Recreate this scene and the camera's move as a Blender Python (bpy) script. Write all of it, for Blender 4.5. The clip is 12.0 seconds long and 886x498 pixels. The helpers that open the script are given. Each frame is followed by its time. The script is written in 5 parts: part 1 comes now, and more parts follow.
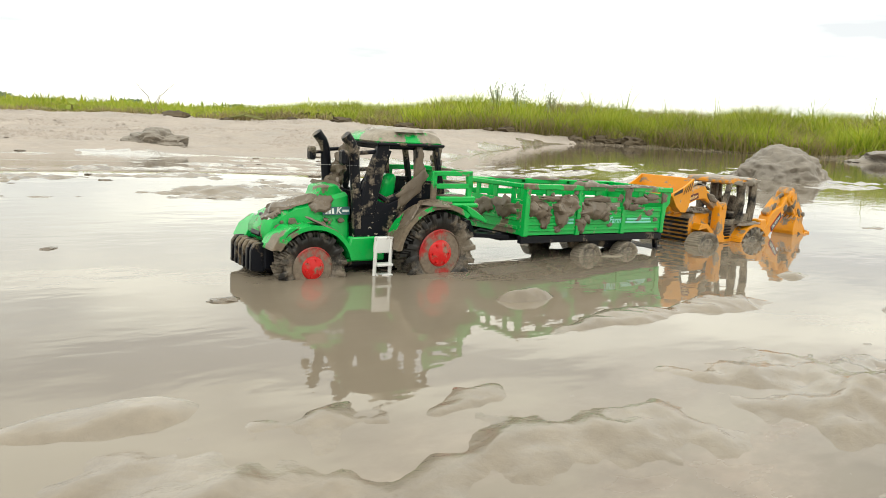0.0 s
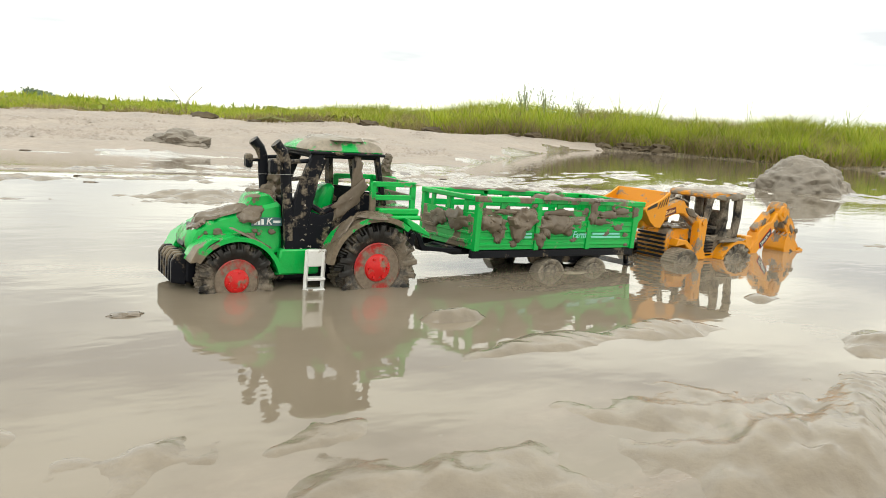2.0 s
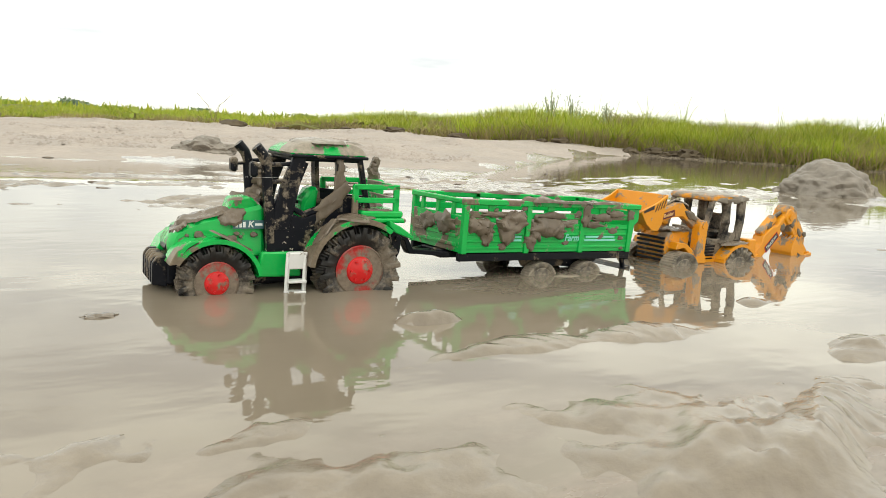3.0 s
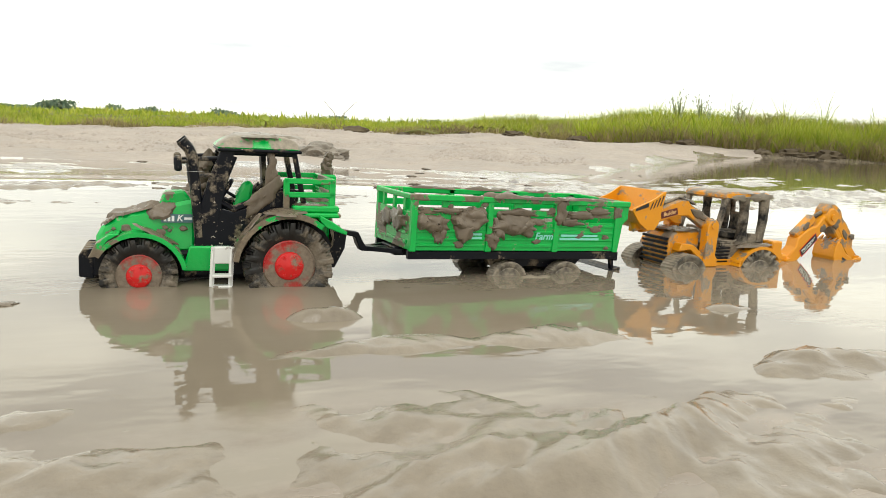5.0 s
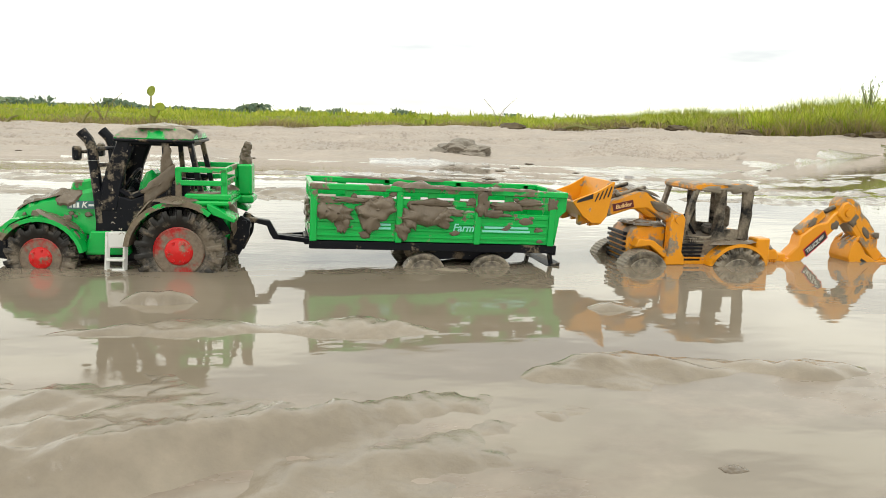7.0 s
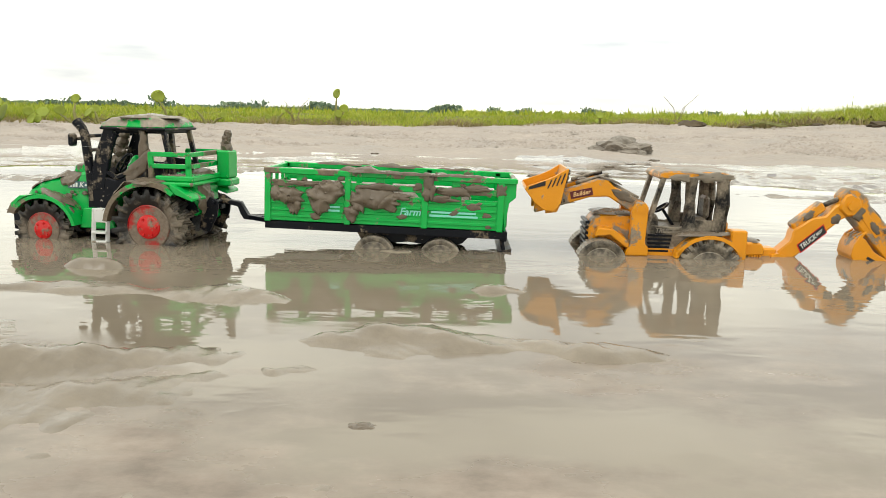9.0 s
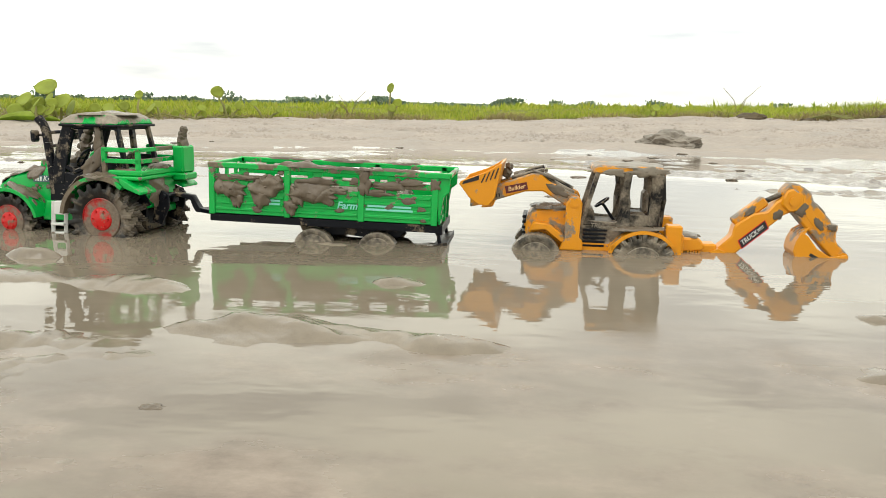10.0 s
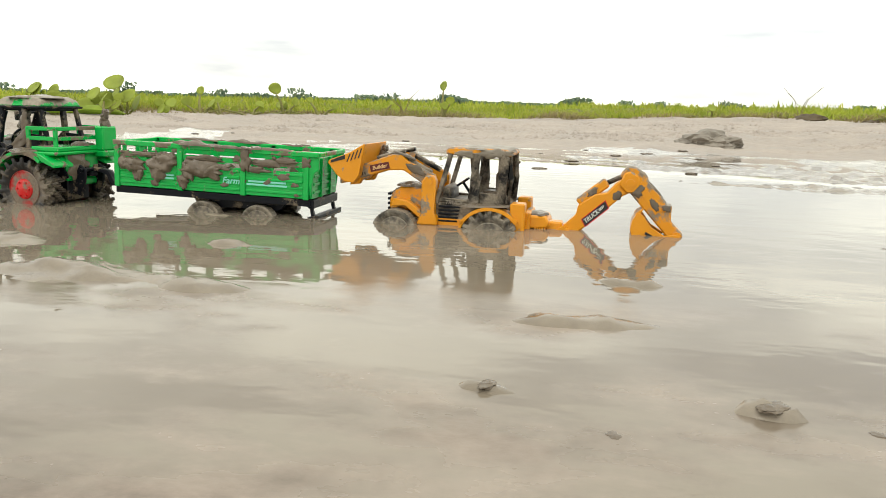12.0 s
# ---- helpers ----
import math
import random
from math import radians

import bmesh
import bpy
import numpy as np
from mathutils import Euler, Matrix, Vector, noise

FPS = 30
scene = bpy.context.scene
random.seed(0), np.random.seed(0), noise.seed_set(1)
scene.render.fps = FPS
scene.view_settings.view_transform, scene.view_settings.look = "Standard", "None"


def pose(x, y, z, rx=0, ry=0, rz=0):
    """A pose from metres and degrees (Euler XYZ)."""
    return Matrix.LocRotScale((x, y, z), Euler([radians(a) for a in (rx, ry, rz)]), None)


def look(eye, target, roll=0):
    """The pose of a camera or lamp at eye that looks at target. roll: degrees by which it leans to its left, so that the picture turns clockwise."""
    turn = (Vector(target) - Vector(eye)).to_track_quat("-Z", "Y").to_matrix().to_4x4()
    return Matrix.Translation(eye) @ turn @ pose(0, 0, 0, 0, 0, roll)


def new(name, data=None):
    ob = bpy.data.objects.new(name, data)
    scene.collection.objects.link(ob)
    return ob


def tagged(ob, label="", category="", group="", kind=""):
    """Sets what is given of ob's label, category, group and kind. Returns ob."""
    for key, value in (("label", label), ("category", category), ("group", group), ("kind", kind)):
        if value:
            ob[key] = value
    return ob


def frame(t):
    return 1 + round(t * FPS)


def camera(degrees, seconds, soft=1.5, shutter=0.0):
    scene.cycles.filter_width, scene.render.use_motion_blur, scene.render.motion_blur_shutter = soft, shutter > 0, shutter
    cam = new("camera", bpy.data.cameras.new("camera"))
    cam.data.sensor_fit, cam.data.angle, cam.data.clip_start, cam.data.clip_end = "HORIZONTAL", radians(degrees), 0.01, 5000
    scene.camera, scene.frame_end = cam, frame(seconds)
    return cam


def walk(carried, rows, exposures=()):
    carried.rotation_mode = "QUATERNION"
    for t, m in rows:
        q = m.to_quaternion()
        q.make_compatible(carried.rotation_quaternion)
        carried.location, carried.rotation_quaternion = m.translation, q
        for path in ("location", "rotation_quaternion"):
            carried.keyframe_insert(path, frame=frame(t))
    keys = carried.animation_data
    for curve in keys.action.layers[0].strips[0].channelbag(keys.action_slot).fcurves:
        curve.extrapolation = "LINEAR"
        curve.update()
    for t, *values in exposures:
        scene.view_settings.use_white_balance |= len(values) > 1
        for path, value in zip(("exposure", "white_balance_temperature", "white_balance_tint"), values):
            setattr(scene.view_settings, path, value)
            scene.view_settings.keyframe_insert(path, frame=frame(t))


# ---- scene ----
cam = camera(59.5, 12.0, soft=0.6)
PATH = [
    (0.0, pose(-0.4419, -0.6637, 0.1480, 80.96, -3.23, -39.35)),
    (0.5, pose(-0.4133, -0.6629, 0.1510, 81.00, -3.33, -39.28)),
    (1.0, pose(-0.3937, -0.6708, 0.1522, 80.97, -3.43, -38.78)),
    (1.5, pose(-0.3655, -0.6832, 0.1519, 80.88, -3.73, -37.92)),
    (2.0, pose(-0.3486, -0.6895, 0.1583, 81.12, -4.04, -36.99)),
    (2.5, pose(-0.3335, -0.6964, 0.1598, 81.27, -3.98, -36.49)),
    (3.0, pose(-0.3106, -0.7149, 0.1575, 81.44, -3.67, -34.85)),
    (5.0, pose(-0.1303, -0.7836, 0.1558, 81.24, -2.86, -25.25)),
    (5.5, pose(-0.0821, -0.8106, 0.1521, 81.20, -2.68, -22.26)),
    (6.0, pose(-0.0116, -0.8272, 0.1525, 80.98, -2.75, -18.83)),
    (6.5, pose(0.0692, -0.8447, 0.1587, 80.69, -2.54, -15.75)),
    (8.5, pose(0.3303, -0.8918, 0.1499, 80.46, -0.79, -1.84)),
    (9.0, pose(0.3980, -0.9110, 0.1514, 80.12, -1.33, 1.34)),
    (9.5, pose(0.4613, -0.9092, 0.1541, 79.72, -1.15, 4.15)),
    (10.0, pose(0.5403, -0.9170, 0.1562, 79.58, -0.99, 5.88)),
    (10.5, pose(0.5892, -0.9235, 0.1545, 79.36, -0.13, 8.29)),
    (11.0, pose(0.6410, -0.9319, 0.1475, 79.24, 0.44, 9.52)),
    (11.5, pose(0.7102, -0.9474, 0.1423, 79.29, 0.07, 10.18)),
    (12.0, pose(0.7901, -0.9712, 0.1460, 79.40, -1.53, 10.82)),
]
walk(cam, PATH, ((0.0, 0.07), (2.0, 0.06), (5.0, 0.03), (9.0, 0.0), (12.0, 0.0)))

# ---- sky and light: bright overcast ----
def make_sky():
    w = bpy.data.worlds.new("overcast_sky")
    scene.world = w
    w.use_nodes = True
    nt = w.node_tree
    N, L = nt.nodes, nt.links
    bg = N["Background"]
    sky = N.new("ShaderNodeTexSky")
    sky.sky_type, sky.sun_disc = "NISHITA", False
    sky.sun_elevation, sky.sun_rotation = radians(58), radians(200)
    dim = N.new("ShaderNodeVectorMath")
    dim.operation = "SCALE"
    dim.inputs["Scale"].default_value = 0.12
    L.new(sky.outputs[0], dim.inputs[0])
    co = N.new("ShaderNodeTexCoord")
    mp = N.new("ShaderNodeMapping")
    mp.inputs["Scale"].default_value = (1.6, 1.6, 9.0)
    mp.inputs["Location"].default_value = (0.35, 0.1, 0.4)
    mp.inputs["Rotation"].default_value = (0, 0, radians(-44.5))
    L.new(co.outputs["Generated"], mp.inputs[0])
    nz = N.new("ShaderNodeTexNoise")
    nz.inputs["Scale"].default_value, nz.inputs["Detail"].default_value, nz.inputs["Roughness"].default_value = 1.5, 5, 0.5
    L.new(mp.outputs[0], nz.inputs[0])
    ramp = N.new("ShaderNodeValToRGB")
    e = ramp.color_ramp.elements
    e[0].position, e[0].color = 0.35, (0.47, 0.475, 0.465, 1)
    e[1].position, e[1].color = 0.575, (1.05, 1.035, 0.885, 1)
    L.new(nz.outputs[0], ramp.inputs[0])
    mix = N.new("ShaderNodeMix")
    mix.data_type = "RGBA"
    mix.inputs["Factor"].default_value = 0.9
    L.new(dim.outputs[0], mix.inputs["A"])
    L.new(ramp.outputs[0], mix.inputs["B"])
    L.new(mix.outputs["Result"], bg.inputs[0])
    bg.inputs[1].default_value = 1.88


make_sky()
sun_data = bpy.data.lights.new("sun", "SUN")
sun_data.energy, sun_data.angle, sun_data.color = 0.8, radians(25), (1.0, 0.97, 0.9)
sun = new("sun", sun_data)
sun.matrix_world = look((-1.5, -2.5, 5.0), (0.3, 0.0, 0.0))


# ---- materials ----
def principled(name, colour, rough=0.5, metal=0.0, ior=1.45):
    m = bpy.data.materials.new(name)
    m.use_nodes = True
    p = m.node_tree.nodes["Principled BSDF"]
    p.inputs["Base Color"].default_value = (*colour, 1)
    p.inputs["Roughness"].default_value = rough
    p.inputs["Metallic"].default_value = metal
    p.inputs["IOR"].default_value = ior
    return m, m.node_tree.nodes, m.node_tree.links, p


def noise_node(N, L, scale, detail=4.0, rough=0.55, coord="Object", stretch=None):
    co = N.new("ShaderNodeTexCoord")
    nz = N.new("ShaderNodeTexNoise")
    nz.inputs["Scale"].default_value, nz.inputs["Detail"].default_value, nz.inputs["Roughness"].default_value = scale, detail, rough
    if stretch:
        mp = N.new("ShaderNodeMapping")
        mp.inputs["Scale"].default_value = stretch
        L.new(co.outputs[coord], mp.inputs[0])
        L.new(mp.outputs[0], nz.inputs[0])
    else:
        L.new(co.outputs[coord], nz.inputs[0])
    return nz.outputs[0]


def ramp_node(N, L, src, stops):
    r = N.new("ShaderNodeValToRGB")
    e = r.color_ramp.elements
    while len(e) < len(stops):
        e.new(0.5)
    for el, (p, c) in zip(e, stops):
        el.position = p
        el.color = (*c, 1) if len(c) == 3 else c
    L.new(src, r.inputs[0])
    return r.outputs[0]


def grey(v):
    return (v, v, v)


def mixed(N, L, fac, a, b):
    m = N.new("ShaderNodeMix")
    m.data_type = "RGBA"
    for sock, v in ((m.inputs["Factor"], fac), (m.inputs["A"], a), (m.inputs["B"], b)):
        if isinstance(v, (int, float)):
            sock.default_value = v
        elif isinstance(v, tuple):
            sock.default_value = (*v, 1)
        else:
            L.new(v, sock)
    return m.outputs["Result"]


def add_bump(N, L, p, src, strength, dist):
    b = N.new("ShaderNodeBump")
    b.inputs["Strength"].default_value, b.inputs["Distance"].default_value = strength, dist
    L.new(src, b.inputs["Height"])
    L.new(b.outputs[0], p.inputs["Normal"])


MUD = (0.1591, 0.1247, 0.086)


def muddied(name, colour, rough, lo, hi, scale=28.0, up=0.0, mud=MUD, ior=1.45, specks=0.0):
    """Moulded plastic with dried and wet mud over it where a noise passes lo..hi; up: more of it on faces that look up."""
    m, N, L, p = principled(name, colour, rough, 0.0, ior)
    n1 = noise_node(N, L, scale, 6.0, 0.6)
    n2 = noise_node(N, L, scale * 9, 3.0, 0.6)
    s = N.new("ShaderNodeMath")
    s.operation = "MULTIPLY_ADD"
    s.inputs[1].default_value = 0.16
    L.new(n2, s.inputs[0])
    L.new(n1, s.inputs[2])
    src = s.outputs[0]
    if up:
        g = N.new("ShaderNodeNewGeometry")
        sep = N.new("ShaderNodeSeparateXYZ")
        L.new(g.outputs["Normal"], sep.inputs[0])
        mx = N.new("ShaderNodeMath")
        mx.operation = "MAXIMUM"
        mx.inputs[1].default_value = 0.0
        L.new(sep.outputs["Z"], mx.inputs[0])
        ma = N.new("ShaderNodeMath")
        ma.operation = "MULTIPLY_ADD"
        ma.inputs[1].default_value = up
        L.new(mx.outputs[0], ma.inputs[0])
        L.new(src, ma.inputs[2])
        src = ma.outputs[0]
    mask = ramp_node(N, L, src, [(lo, grey(0.0)), (hi, grey(1.0))])
    mudcol = ramp_node(N, L, n2, [(0.3, tuple(c * 0.75 for c in mud)), (0.7, tuple(c * 1.25 for c in mud))])
    film = ramp_node(N, L, n1, [(0.3, tuple(c * 0.92 for c in colour)), (0.7, colour)])
    colour_out = mixed(N, L, mask, film, mudcol)
    if specks:
        n3 = noise_node(N, L, 230.0, 2.0, 0.5)
        colour_out = mixed(N, L, ramp_node(N, L, n3, [(specks, grey(0.0)), (specks + 0.03, grey(1.0))]), colour_out, (0.42, 0.37, 0.30))
    L.new(colour_out, p.inputs["Base Color"])
    L.new(ramp_node(N, L, mask, [(0.0, grey(rough)), (1.0, grey(0.45))]), p.inputs["Roughness"])
    h = mixed(N, L, 0.5, mask, n2)
    add_bump(N, L, p, h, 0.5, 0.0012)
    return m


GREEN = (0.00172, 0.4042, 0.06708)
M_GREEN = muddied("green_plastic", GREEN, 0.25, 0.70, 0.73, 30, 0.02)
M_GREEN_DIRTY = muddied("green_plastic_muddy", GREEN, 0.25, 0.60, 0.63, 26, 0.05)
# roof mud tone is raised to carry the brightness of the sky on it
M_ROOF = muddied("green_roof_under_mud", GREEN, 0.25, 0.60, 0.64, 24, 0.10, (0.25, 0.215, 0.165))
M_YELLOW = muddied("yellow_plastic", (0.7052, 0.2795, 0.0086), 0.3, 0.70, 0.74, 40, 0.08, (0.2322, 0.1892, 0.1419))
M_YELLOW_DIRTY = muddied("yellow_plastic_muddy", (0.7052, 0.2795, 0.0086), 0.3, 0.58, 0.66, 40, 0.10, (0.215, 0.1763, 0.1333))
M_BLACK = muddied("black_plastic", (0.005, 0.006, 0.010), 0.35, 0.675, 0.735, 45, 0.02, ior=1.25, specks=0.73)
M_BLACK_DIRTY = muddied("black_plastic_muddy", (0.005, 0.006, 0.010), 0.35, 0.63, 0.72, 40, 0.04, ior=1.25, specks=0.70)
M_BLACK_CAKED = muddied("black_plastic_caked", (0.005, 0.006, 0.010), 0.35, 0.60, 0.70, 55, 0.04, (0.17, 0.14, 0.105), 1.25, 0.70)
M_CAB_GREY = muddied("mud_covered_cab", (0.0086, 0.0086, 0.00946), 0.4, 0.49, 0.68, 36, 0.10, (0.215, 0.1806, 0.1376), 1.3)
M_TYRE = muddied("muddy_rubber", (0.012, 0.011, 0.0105), 0.42, 0.535, 0.66, 34, 0.0, (0.150, 0.123, 0.092))
M_TYRE_CAKED = muddied("caked_rubber", (0.0258, 0.02408, 0.0215), 0.4, 0.44, 0.58, 24, 0.1, (0.2494, 0.215, 0.1677))
M_RED = muddied("red_plastic", (0.5676, 0.01204, 0.01204), 0.35, 0.66, 0.74, 40, 0.0, (0.1892, 0.1376, 0.0946))
# the hub's red with recess shade painted in, under real mud
M_RIM_SHADED = muddied("muddy_shaded_rim", (0.40, 0.009, 0.009), 0.4, 0.47, 0.58, 30, 0.0, (0.172, 0.1333, 0.0989))
M_WHITE = muddied("silvery_plastic", (0.688, 0.688, 0.6708), 0.3, 0.70, 0.76, 40)
M_LAMP = principled("lamp_plastic", (0.516, 0.5332, 0.516), 0.15)[0]
M_CYAN = principled("cyan_print", (0.215, 0.645, 0.5332), 0.4)[0]
M_PALE = principled("pale_print", (0.645, 0.6708, 0.645), 0.4)[0]
M_DECAL = principled("dark_red_decal", (0.10, 0.012, 0.012), 0.35)[0]
M_DECAL_BLACK = principled("black_decal", (0.015, 0.013, 0.015), 0.35)[0]
M_ORANGE_PRINT = principled("orange_print", (0.731, 0.473, 0.215), 0.4)[0]
M_PLATE = principled("slate_decal", (0.03, 0.10, 0.11), 0.3)[0]


def mud_material(name, dark, light, rough_lo, rough_hi, fine=120.0, depth=0.003):
    m, N, L, p = principled(name, light, 0.4, 0.0, 1.4)
    n1 = noise_node(N, L, fine * 0.12, 5.0, 0.6)
    n2 = noise_node(N, L, fine, 5.0, 0.65)
    base = ramp_node(N, L, n1, [(0.3, dark), (0.7, light)])
    grain = ramp_node(N, L, n2, [(0.25, grey(0.78)), (0.75, grey(1.0))])
    mm = N.new("ShaderNodeMix")
    mm.data_type, mm.blend_type = "RGBA", "MULTIPLY"
    mm.inputs["Factor"].default_value = 1.0
    L.new(base, mm.inputs["A"])
    L.new(grain, mm.inputs["B"])
    L.new(mm.outputs["Result"], p.inputs["Base Color"])
    L.new(ramp_node(N, L, n1, [(0.35, grey(rough_lo)), (0.65, grey(rough_hi))]), p.inputs["Roughness"])
    add_bump(N, L, p, mixed(N, L, 0.5, n1, n2), 0.6, depth)
    return m


M_MUD = mud_material("wet_mud_clod", (0.108, 0.083, 0.060), (0.190, 0.152, 0.112), 0.12, 0.34, 160, 0.0025)
# light drying mud, paled further: the wet roofs' sky sheen is in the colour
M_MUD_PALE = mud_material("pale_mud_with_sheen", (0.20, 0.17, 0.13), (0.30, 0.262, 0.21), 0.25, 0.5, 160, 0.0015)
M_MUDGROUND = mud_material("wet_mud_ground", (0.190, 0.157, 0.118), (0.275, 0.233, 0.182), 0.05, 0.18, 70, 0.003)
M_SAND = mud_material("damp_grey_sand", (0.305, 0.262, 0.224), (0.465, 0.403, 0.350), 0.5, 0.85, 20, 0.05)
M_LUMP = mud_material("grey_mud_mound", (0.172, 0.1505, 0.1247), (0.2924, 0.258, 0.215), 0.4, 0.7, 22, 0.02)
M_EARTH = mud_material("dark_bank_earth", (0.0645, 0.0473, 0.0301), (0.1376, 0.1075, 0.0645), 0.7, 0.95, 12, 0.03)
M_SOIL = mud_material("grassy_soil", (0.1118, 0.0946, 0.043), (0.2064, 0.215, 0.0516), 0.8, 0.95, 3, 0.05)


def water_material():
    """Thin slurry: still and glossy, with cloudy patches where the mud comes nearly to the surface."""
    m, N, L, p = principled("muddy_water", (0.2, 0.17, 0.13), 0.03, 0.0, 1.44)
    n1 = noise_node(N, L, 2.2, 4.0, 0.55)
    n2 = noise_node(N, L, 9.0, 3.0, 0.5, "Object", (1.0, 2.2, 1.0))
    n3 = noise_node(N, L, 45.0, 2.0, 0.5, "Object", (1.0, 1.6, 1.0))
    n4 = noise_node(N, L, 5.0, 6.0, 0.62, "Object", (1.0, 1.7, 1.0))
    n5 = noise_node(N, L, 13.0, 8.0, 0.66, "Object", (1.0, 1.4, 1.0))
    co = N.new("ShaderNodeTexCoord")
    sep = N.new("ShaderNodeSeparateXYZ")
    L.new(co.outputs["Object"], sep.inputs[0])
    shallow = N.new("ShaderNodeMapRange")
    shallow.interpolation_type = "SMOOTHSTEP"
    for name, v in (("From Min", -0.30), ("From Max", -0.52)):
        shallow.inputs[name].default_value = v
    L.new(sep.outputs["Y"], shallow.inputs["Value"])
    cloud = N.new("ShaderNodeMath")
    cloud.operation = "MULTIPLY"
    L.new(ramp_node(N, L, n4, [(0.45, grey(0.0)), (0.60, grey(1.0))]), cloud.inputs[0])
    L.new(shallow.outputs[0], cloud.inputs[1])
    clear = ramp_node(N, L, n1, [(0.3, (0.166, 0.138, 0.101)), (0.7, (0.228, 0.192, 0.147))])
    silt = ramp_node(N, L, n5, [(0.38, (0.150, 0.116, 0.090)), (0.62, (0.305, 0.247, 0.200))])
    L.new(mixed(N, L, cloud.outputs[0], clear, silt), p.inputs["Base Color"])
    gloss = ramp_node(N, L, n1, [(0.35, grey(0.01)), (0.7, grey(0.04))])
    L.new(mixed(N, L, cloud.outputs[0], gloss, grey(0.42)), p.inputs["Roughness"])
    fine = mixed(N, L, cloud.outputs[0], mixed(N, L, 0.10, n2, n3), n5)
    add_bump(N, L, p, fine, 0.10, 0.006)
    return m


M_WATER = water_material()


def leaf_material(name, a, b, scale):
    m, N, L, p = principled(name, a, 0.55)
    g = N.new("ShaderNodeNewGeometry")
    n1 = noise_node(N, L, scale, 3.0)
    col = ramp_node(N, L, g.outputs["Random Per Island"], [(0.0, a), (0.75, b), (1.0, tuple(0.6 * x + 0.4 * y for x, y in zip(b, (0.45, 0.40, 0.14))))])
    shade = ramp_node(N, L, n1, [(0.3, grey(0.6)), (0.7, grey(1.0))])
    mm = N.new("ShaderNodeMix")
    mm.data_type, mm.blend_type = "RGBA", "MULTIPLY"
    mm.inputs["Factor"].default_value = 1.0
    L.new(col, mm.inputs["A"])
    L.new(shade, mm.inputs["B"])
    L.new(mm.outputs["Result"], p.inputs["Base Color"])
    tr = N.new("ShaderNodeBsdfTranslucent")
    L.new(mm.outputs["Result"], tr.inputs["Color"])
    ms = N.new("ShaderNodeMixShader")
    ms.inputs[0].default_value = 0.4
    L.new(p.outputs[0], ms.inputs[1])
    L.new(tr.outputs[0], ms.inputs[2])
    L.new(ms.outputs[0], N["Material Output"].inputs["Surface"])
    return m


M_GRASS = leaf_material("meadow_grass", (0.235, 0.355, 0.020), (0.52, 0.565, 0.062), 0.6)
M_DRYGRASS = leaf_material("dry_grass", (0.2752, 0.215, 0.1032), (0.4128, 0.344, 0.1548), 0.8)
M_LEAF = leaf_material("hyacinth_leaf", (0.2408, 0.4128, 0.0258), (0.4472, 0.5676, 0.0602), 3.0)
M_STEM = leaf_material("pale_stem", (0.301, 0.3268, 0.086), (0.4128, 0.3956, 0.1548), 3.0)
# distance haze is mixed into this leaf colour, paler than the foliage
M_TREE_HAZED = leaf_material("hazed_far_leaf", (0.1462, 0.2322, 0.1548), (0.2322, 0.3268, 0.215), 0.1)
M_SHRUB = leaf_material("shrub_leaf", (0.3612, 0.4472, 0.3096), (0.516, 0.602, 0.43), 1.0)


# ---- mesh helpers ----
def link(name, bm, material, parent=None, label="", smooth=True):
    me = bpy.data.meshes.new(name)
    bmesh.ops.recalc_face_normals(bm, faces=bm.faces)
    bm.to_mesh(me)
    bm.free()
    me.materials.append(material)
    if smooth:
        me.polygons.foreach_set("use_smooth", [True] * len(me.polygons))
        me.set_sharp_from_angle(angle=radians(35))
    ob = new(name, me)
    if parent is not None:
        ob.parent = parent
    return tagged(ob, label) if label else ob


def part(name, bm, material, parent, label=""):
    return link(name, bm, material, parent, label)


def bevel_new(bm, before, width, segs=1):
    if width <= 0:
        return
    faces = [f for f in bm.faces if f not in before]
    edges = {e for f in faces for e in f.edges if len(e.link_faces) == 2 and e.calc_face_angle(0) > 0.5}
    bmesh.ops.bevel(bm, geom=list(edges), offset=width, segments=segs, affect="EDGES", clamp_overlap=True)


def bx(bm, x0, x1, y0, y1, z0, z1, bevel=0.0008, m=None):
    before = set(bm.faces)
    r = bmesh.ops.create_cube(bm, size=1, matrix=Matrix.LocRotScale(((x0 + x1) / 2, (y0 + y1) / 2, (z0 + z1) / 2), None, (abs(x1 - x0), abs(y1 - y0), abs(z1 - z0))))
    if m is not None:
        bmesh.ops.transform(bm, matrix=m, verts=r["verts"])
    bevel_new(bm, before, bevel)
    return bm


def prism(bm, pts, y0, y1, bevel=0.001, taper=0.0):
    """A side outline of (x, z) pushed across from y0 to y1; taper narrows the top."""
    before = set(bm.faces)
    zs = [p[1] for p in pts]
    lo, hi = min(zs), max(zs)

    def yy(y, z):
        k = 1 - taper * (z - lo) / max(hi - lo, 1e-6)
        mid = (y0 + y1) / 2
        return mid + (y - mid) * k
    a = [bm.verts.new((x, yy(y0, z), z)) for x, z in pts]
    b = [bm.verts.new((x, yy(y1, z), z)) for x, z in pts]
    n = len(pts)
    bm.faces.new(a)
    bm.faces.new(b[::-1])
    for i in range(n):
        bm.faces.new((a[i], b[i], b[(i + 1) % n], a[(i + 1) % n]))
    bmesh.ops.recalc_face_normals(bm, faces=bm.faces)
    bevel_new(bm, before, bevel)
    return bm


